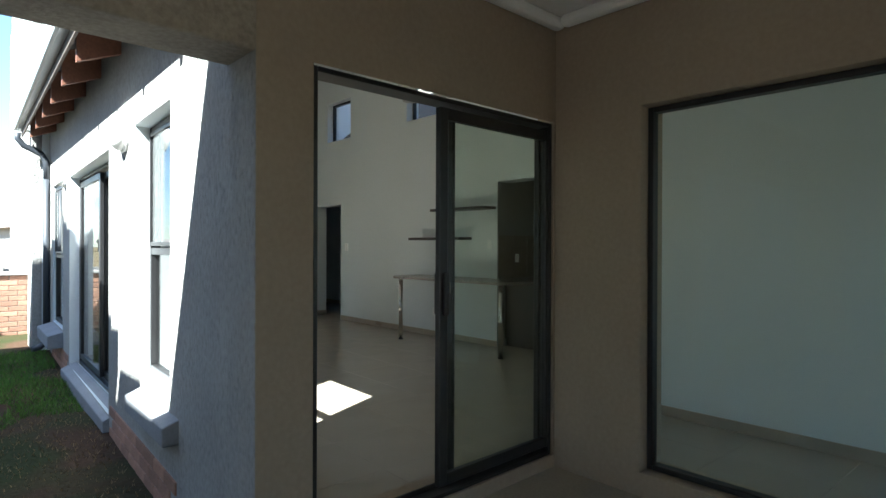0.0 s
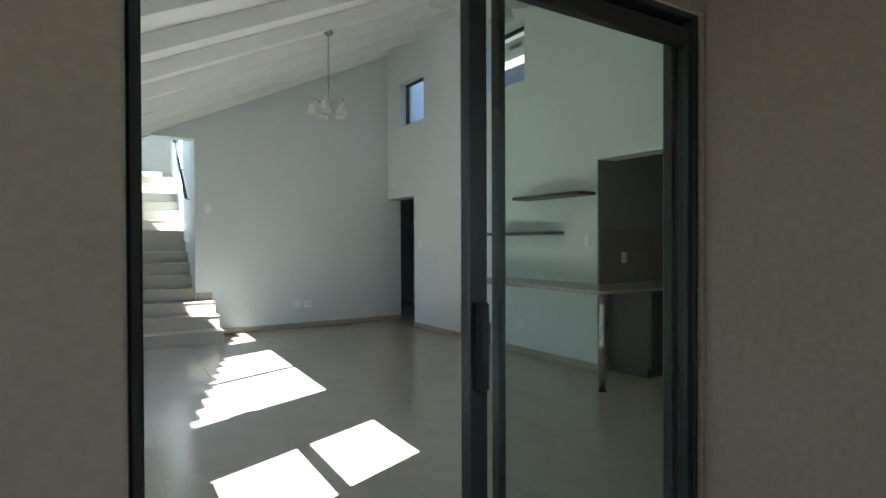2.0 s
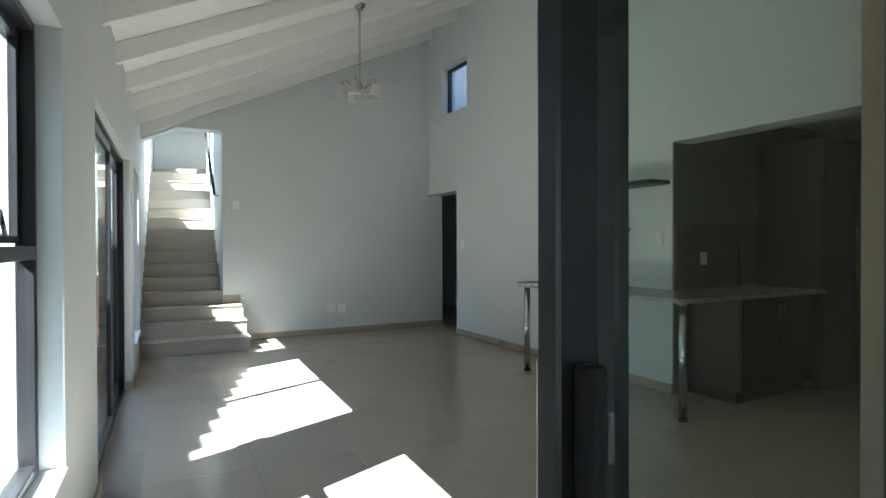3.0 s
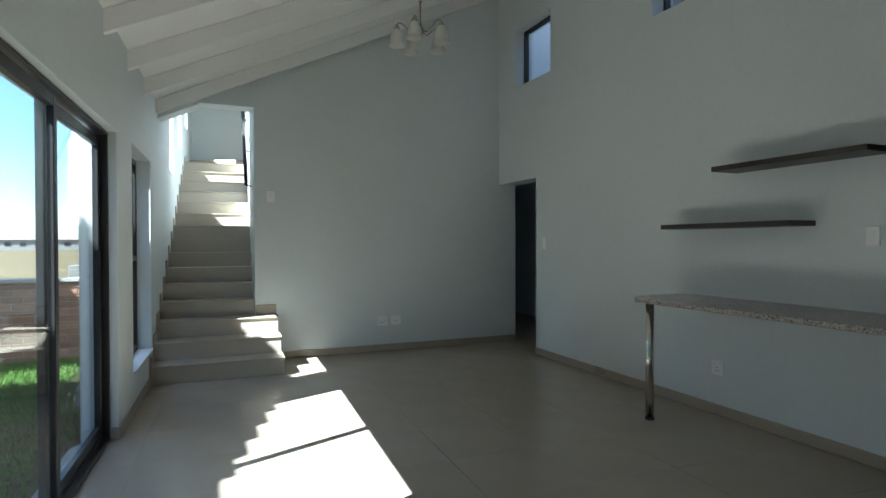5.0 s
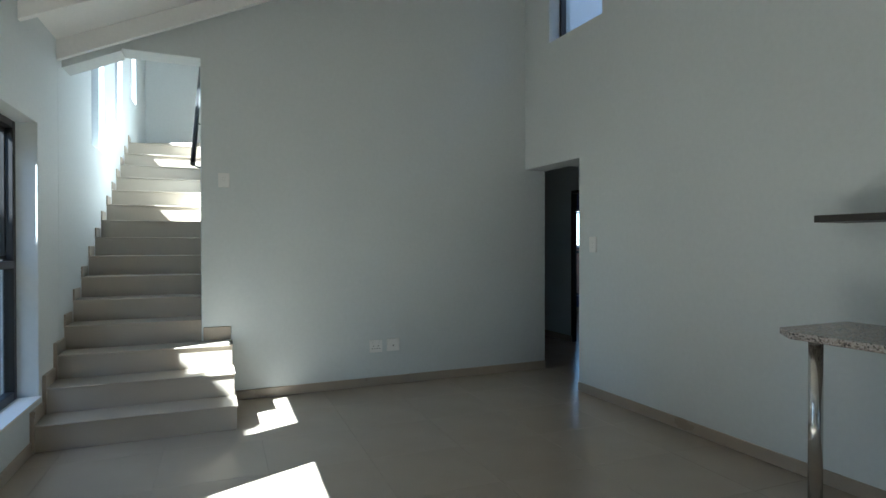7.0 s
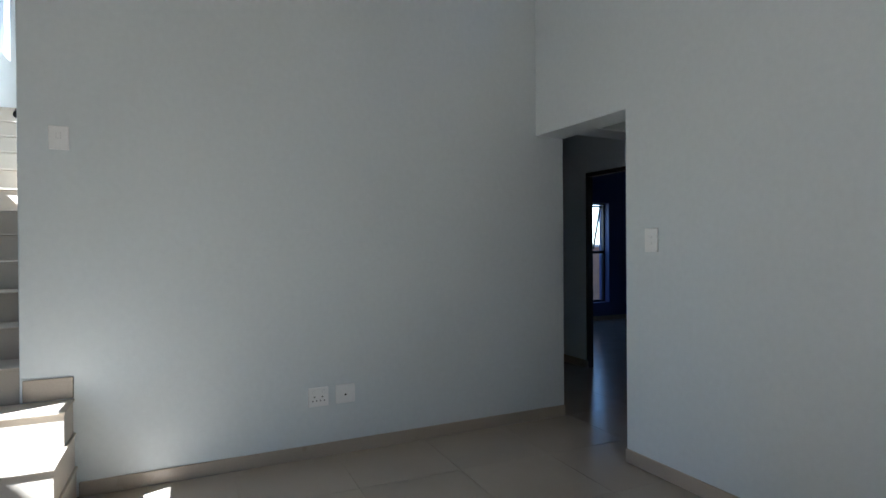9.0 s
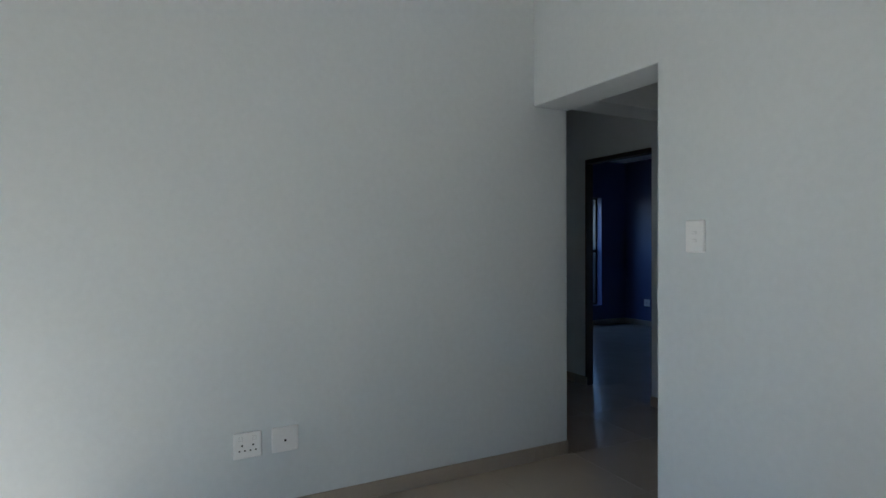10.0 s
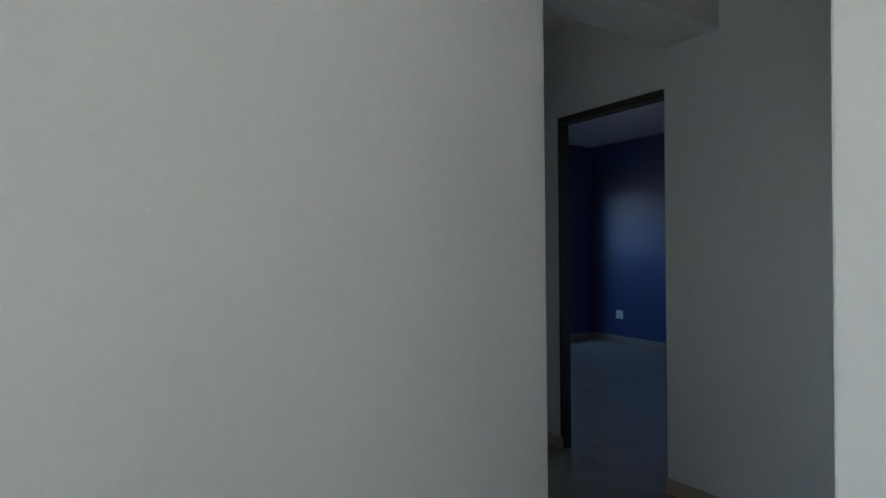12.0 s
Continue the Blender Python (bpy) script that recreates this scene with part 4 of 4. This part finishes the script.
bmesh.ops.recalc_face_normals(ob_bm, faces=ob_bm.faces[:])
part("wall", ob_bm, FAR_WALL, nh)
rf_bm = bmesh.new()
va = [[rf_bm.verts.new((x, y, z + dz)) for dz in (0.01, 0.10) for y, z in ((9.25, 4.95), (10.5, 6.2), (14.1, 4.35))] for x in (-11.1, -4.45)]
for q in ((0, 1, 4, 3), (1, 2, 5, 4)):
    for k in (0, 1):
        rf_bm.faces.new([va[k][i] for i in q])
for i, j in ((0, 1), (1, 2), (2, 5), (5, 4), (4, 3), (3, 0)):
    rf_bm.faces.new((va[0][i], va[0][j], va[1][j], va[1][i]))
bmesh.ops.recalc_face_normals(rf_bm, faces=rf_bm.faces[:])
part("roof", rf_bm, FAR_ROOF, nh)


def far_house(x, y, w, d, eave, rise, turn, label, wall_mat=FAR_WALL):
    h = thing("house", label, "house", pose(x, y, -0.15, 0, 0, turn))
    body = part("wall", box_bm(0, 0, 0, w, d, eave), wall_mat, h)
    bm = bmesh.new()
    o = 0.4
    v = [bm.verts.new(c) for c in ((-o, -o, eave - 0.12), (w + o, -o, eave - 0.12), (w + o, d + o, eave - 0.12), (-o, d + o, eave - 0.12), (-o, d / 2, eave + rise), (w + o, d / 2, eave + rise))]
    for q in ((0, 1, 5, 4), (2, 3, 4, 5), (0, 4, 3), (1, 2, 5), (0, 3, 2, 1)):
        bm.faces.new([v[k] for k in q])
    bmesh.ops.recalc_face_normals(bm, faces=bm.faces[:])
    part("roof", bm, FAR_ROOF, h)
    for k in range(max(1, int(w / 3))):
        win = part("window", box_bm(1.0 + 3 * k, -0.03, 0.9, 2.4 + 3 * k, 0.05, 2.0), COPING, h)
        part("pane", box_bm(1.06 + 3 * k, -0.045, 0.96, 2.34 + 3 * k, -0.031, 1.94), ALU, win)


far_house(2.6, 25.0, 11, 7, 2.3, 1.6, 6, "plain pale house with a tiled roof beyond the wall")
far_house(-84.5, 300, 4.5, 4.5, 2.6, 0.7, 0, "small brick house in the distance", BRICK)
far_house(-95, 165, 76, 14, 2.6, 0.9, 3, "long low shed on the horizon")
far_house(6, 90, 20, 9, 2.8, 1.8, -5, "low house on the horizon")
lw = thing("garden_wall", "low grey garden wall with pale piers", "wall")
part("panel", box_bm(-1.2, 19.0, -0.2, 3.4, 19.2, 0.72), SILL, lw)
for x in (-1.35, 0.93, 3.2):
    part("pier", box_bm(x, 18.94, -0.2, x + 0.3, 19.26, 0.82, bevel=0.01), FAR_WALL, lw)

# upper storey beyond the high windows; the main roof overhangs to shade the wing
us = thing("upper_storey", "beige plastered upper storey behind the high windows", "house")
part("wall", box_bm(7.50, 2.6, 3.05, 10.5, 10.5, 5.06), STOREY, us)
part("roof", box_bm(7.30, 2.5, 5.12, 10.6, 10.5, 5.20, bevel=0.01), FAR_ROOF, us)
part("gutter", box_bm(7.20, 2.5, 5.04, 7.30, 10.5, 5.14, bevel=0.015), GUTTER, us)
part("soffit", box_bm(7.30, 2.5, 5.065, 7.50, 10.5, 5.08), CEIL, us)
for y in (4.6, 8.95):
    part("air_vent", box_bm(7.488, y, 4.90, 7.50, y + 0.34, 4.98, bevel=0.003, seg=1), ALU, us)
lean = bmesh.new()
v = []
for y in (2.6, 10.48):
    v += [lean.verts.new((x, y, z)) for x, z in ((5.70, 3.06), (7.49, 3.06), (7.49, 4.68), (5.70, 3.14))]
for q in ((0, 1, 2, 3), (7, 6, 5, 4), (0, 4, 5, 1), (1, 5, 6, 2), (2, 6, 7, 3), (3, 7, 4, 0)):
    lean.faces.new([v[k] for k in q])
bmesh.ops.recalc_face_normals(lean, faces=lean.faces[:])
part("lean_roof", lean, ROOF, us, "grey sheet roof leaning on the upper storey")
wing = thing("upper_wing", "pale plastered wing of the upper storey in shade", "house")
part("wall", box_bm(5.60, 10.5, 3.05, 7.3, 14.5, 6.2), WING, wing)
part("roof", box_bm(5.45, 10.4, 6.2, 7.5, 14.7, 6.3, bevel=0.01), FAR_ROOF, wing)


# ---- pieces: splash tiles, floor tiles and bricks ----
def shared(name, bm, mat):
    return mesh_of(name, bm, mat)


lining = bpy.data.objects["kitchen_shade_lining"]
splash_mesh = shared("splash_tile", box_bm(0.002, -0.008, 0.002, 0.298, 0, 0.288, bevel=0.0015, seg=1), SPLASH)
for k in range(4):
    for row in range(2):
        ob = new("splash_tile", splash_mesh)
        ob.parent = lining
        ob.location = (XR + 0.004 + 0.3 * k, 5.194, 0.911 + 0.29 * row)

floor_ob = bpy.data.objects["floor"]
T = 0.6
tile_mesh = shared("tile", box_bm(0.0008, 0.0008, -0.010, T - 0.0008, T - 0.0008, 0.0, bevel=0.0007, seg=1), TILE)


def inside_room(x, y):
    in_main = 0.8 < x < 5.45 and 2.4 < y < 10.1
    in_side = 2.7 < x < 4.1 and -2.1 < y < 2.6
    in_hall = 5.3 < x < 6.9 and 7.0 < y < 12.4
    in_bed = 6.9 < x < 10.2 and 10.0 < y < 14.0
    in_kit = 5.3 < x < 8.0 and 2.5 < y < 5.3
    return in_main or in_side or in_hall or in_bed or in_kit


pieces = 0
side_x = (LEFT.inverted() @ Vector((2.62, 0.5, 0))).x
for i in range(-1, 17):
    for j in range(-9, 21):
        x0, u0 = 0.173 + T * (i - 1), 0.07 + T * (j - 1)
        c = [LEFT @ Vector((x0 + a, u0 + b, 0)) for a in (0, T / 2, T) for b in (0, T / 2, T)]
        cut = max(x0, -0.13 if u0 > 0 else side_x)
        if cut > x0 + T - 0.05 or pieces >= 300 or not any(inside_room(p.x, p.y) for p in c):
            continue
        mesh = tile_mesh if cut == x0 else shared("cut_tile", box_bm(cut - x0, 0.0008, -0.010, T - 0.0008, T - 0.0008, 0.0, bevel=0.0007, seg=1), TILE)
        ob = new("tile", mesh)
        ob.parent = floor_ob
        ob.matrix_basis = LEFT @ pose(x0, u0, 0)
        pieces += 1

brick_mesh = shared("brick", box_bm(0.006, 0, 0.006, 0.228, 0.10, 0.079, bevel=0.004, seg=1), BRICK)
count = 0
rest = []
for row in range(12):
    z = WALL_TOP - 0.085 * (row + 1)
    for k in range(31):
        x = 1.18 - 0.234 * (k + 1) + (0.117 if row % 2 else 0)
        if x + 0.234 > 1.2 or x < -6.0:
            continue
        if k < 24:
            ob = new("brick", brick_mesh)
            ob.parent = brick_wall
            ob.location = (x, WALL_Y, z)
            count += 1
        else:
            rest.append((x, z))
rb = bmesh.new()
for x, z in rest:
    add_box(rb, x + 0.006, WALL_Y, z + 0.006, x + 0.228, WALL_Y + 0.1, z + 0.079)
tagged(part("brickwork", rb, BRICK, brick_wall), kind="stuff")
for row in range(4):
    for k in range(26):
        u = 1.05 + 0.234 * k + (0.117 if row % 2 else 0)
        if u + 0.2 > 7.6 or DOOR_L[0] - 0.3 < u < DOOR_L[1] + 0.05:
            continue
        ob = new("brick", brick_mesh)
        ob.parent = plinth
        ob.matrix_basis = pose(-0.292 + 0.012 * u - 0.010, u + 0.234, 0.09 - 0.085 * (row + 1), 0, 0, -90)
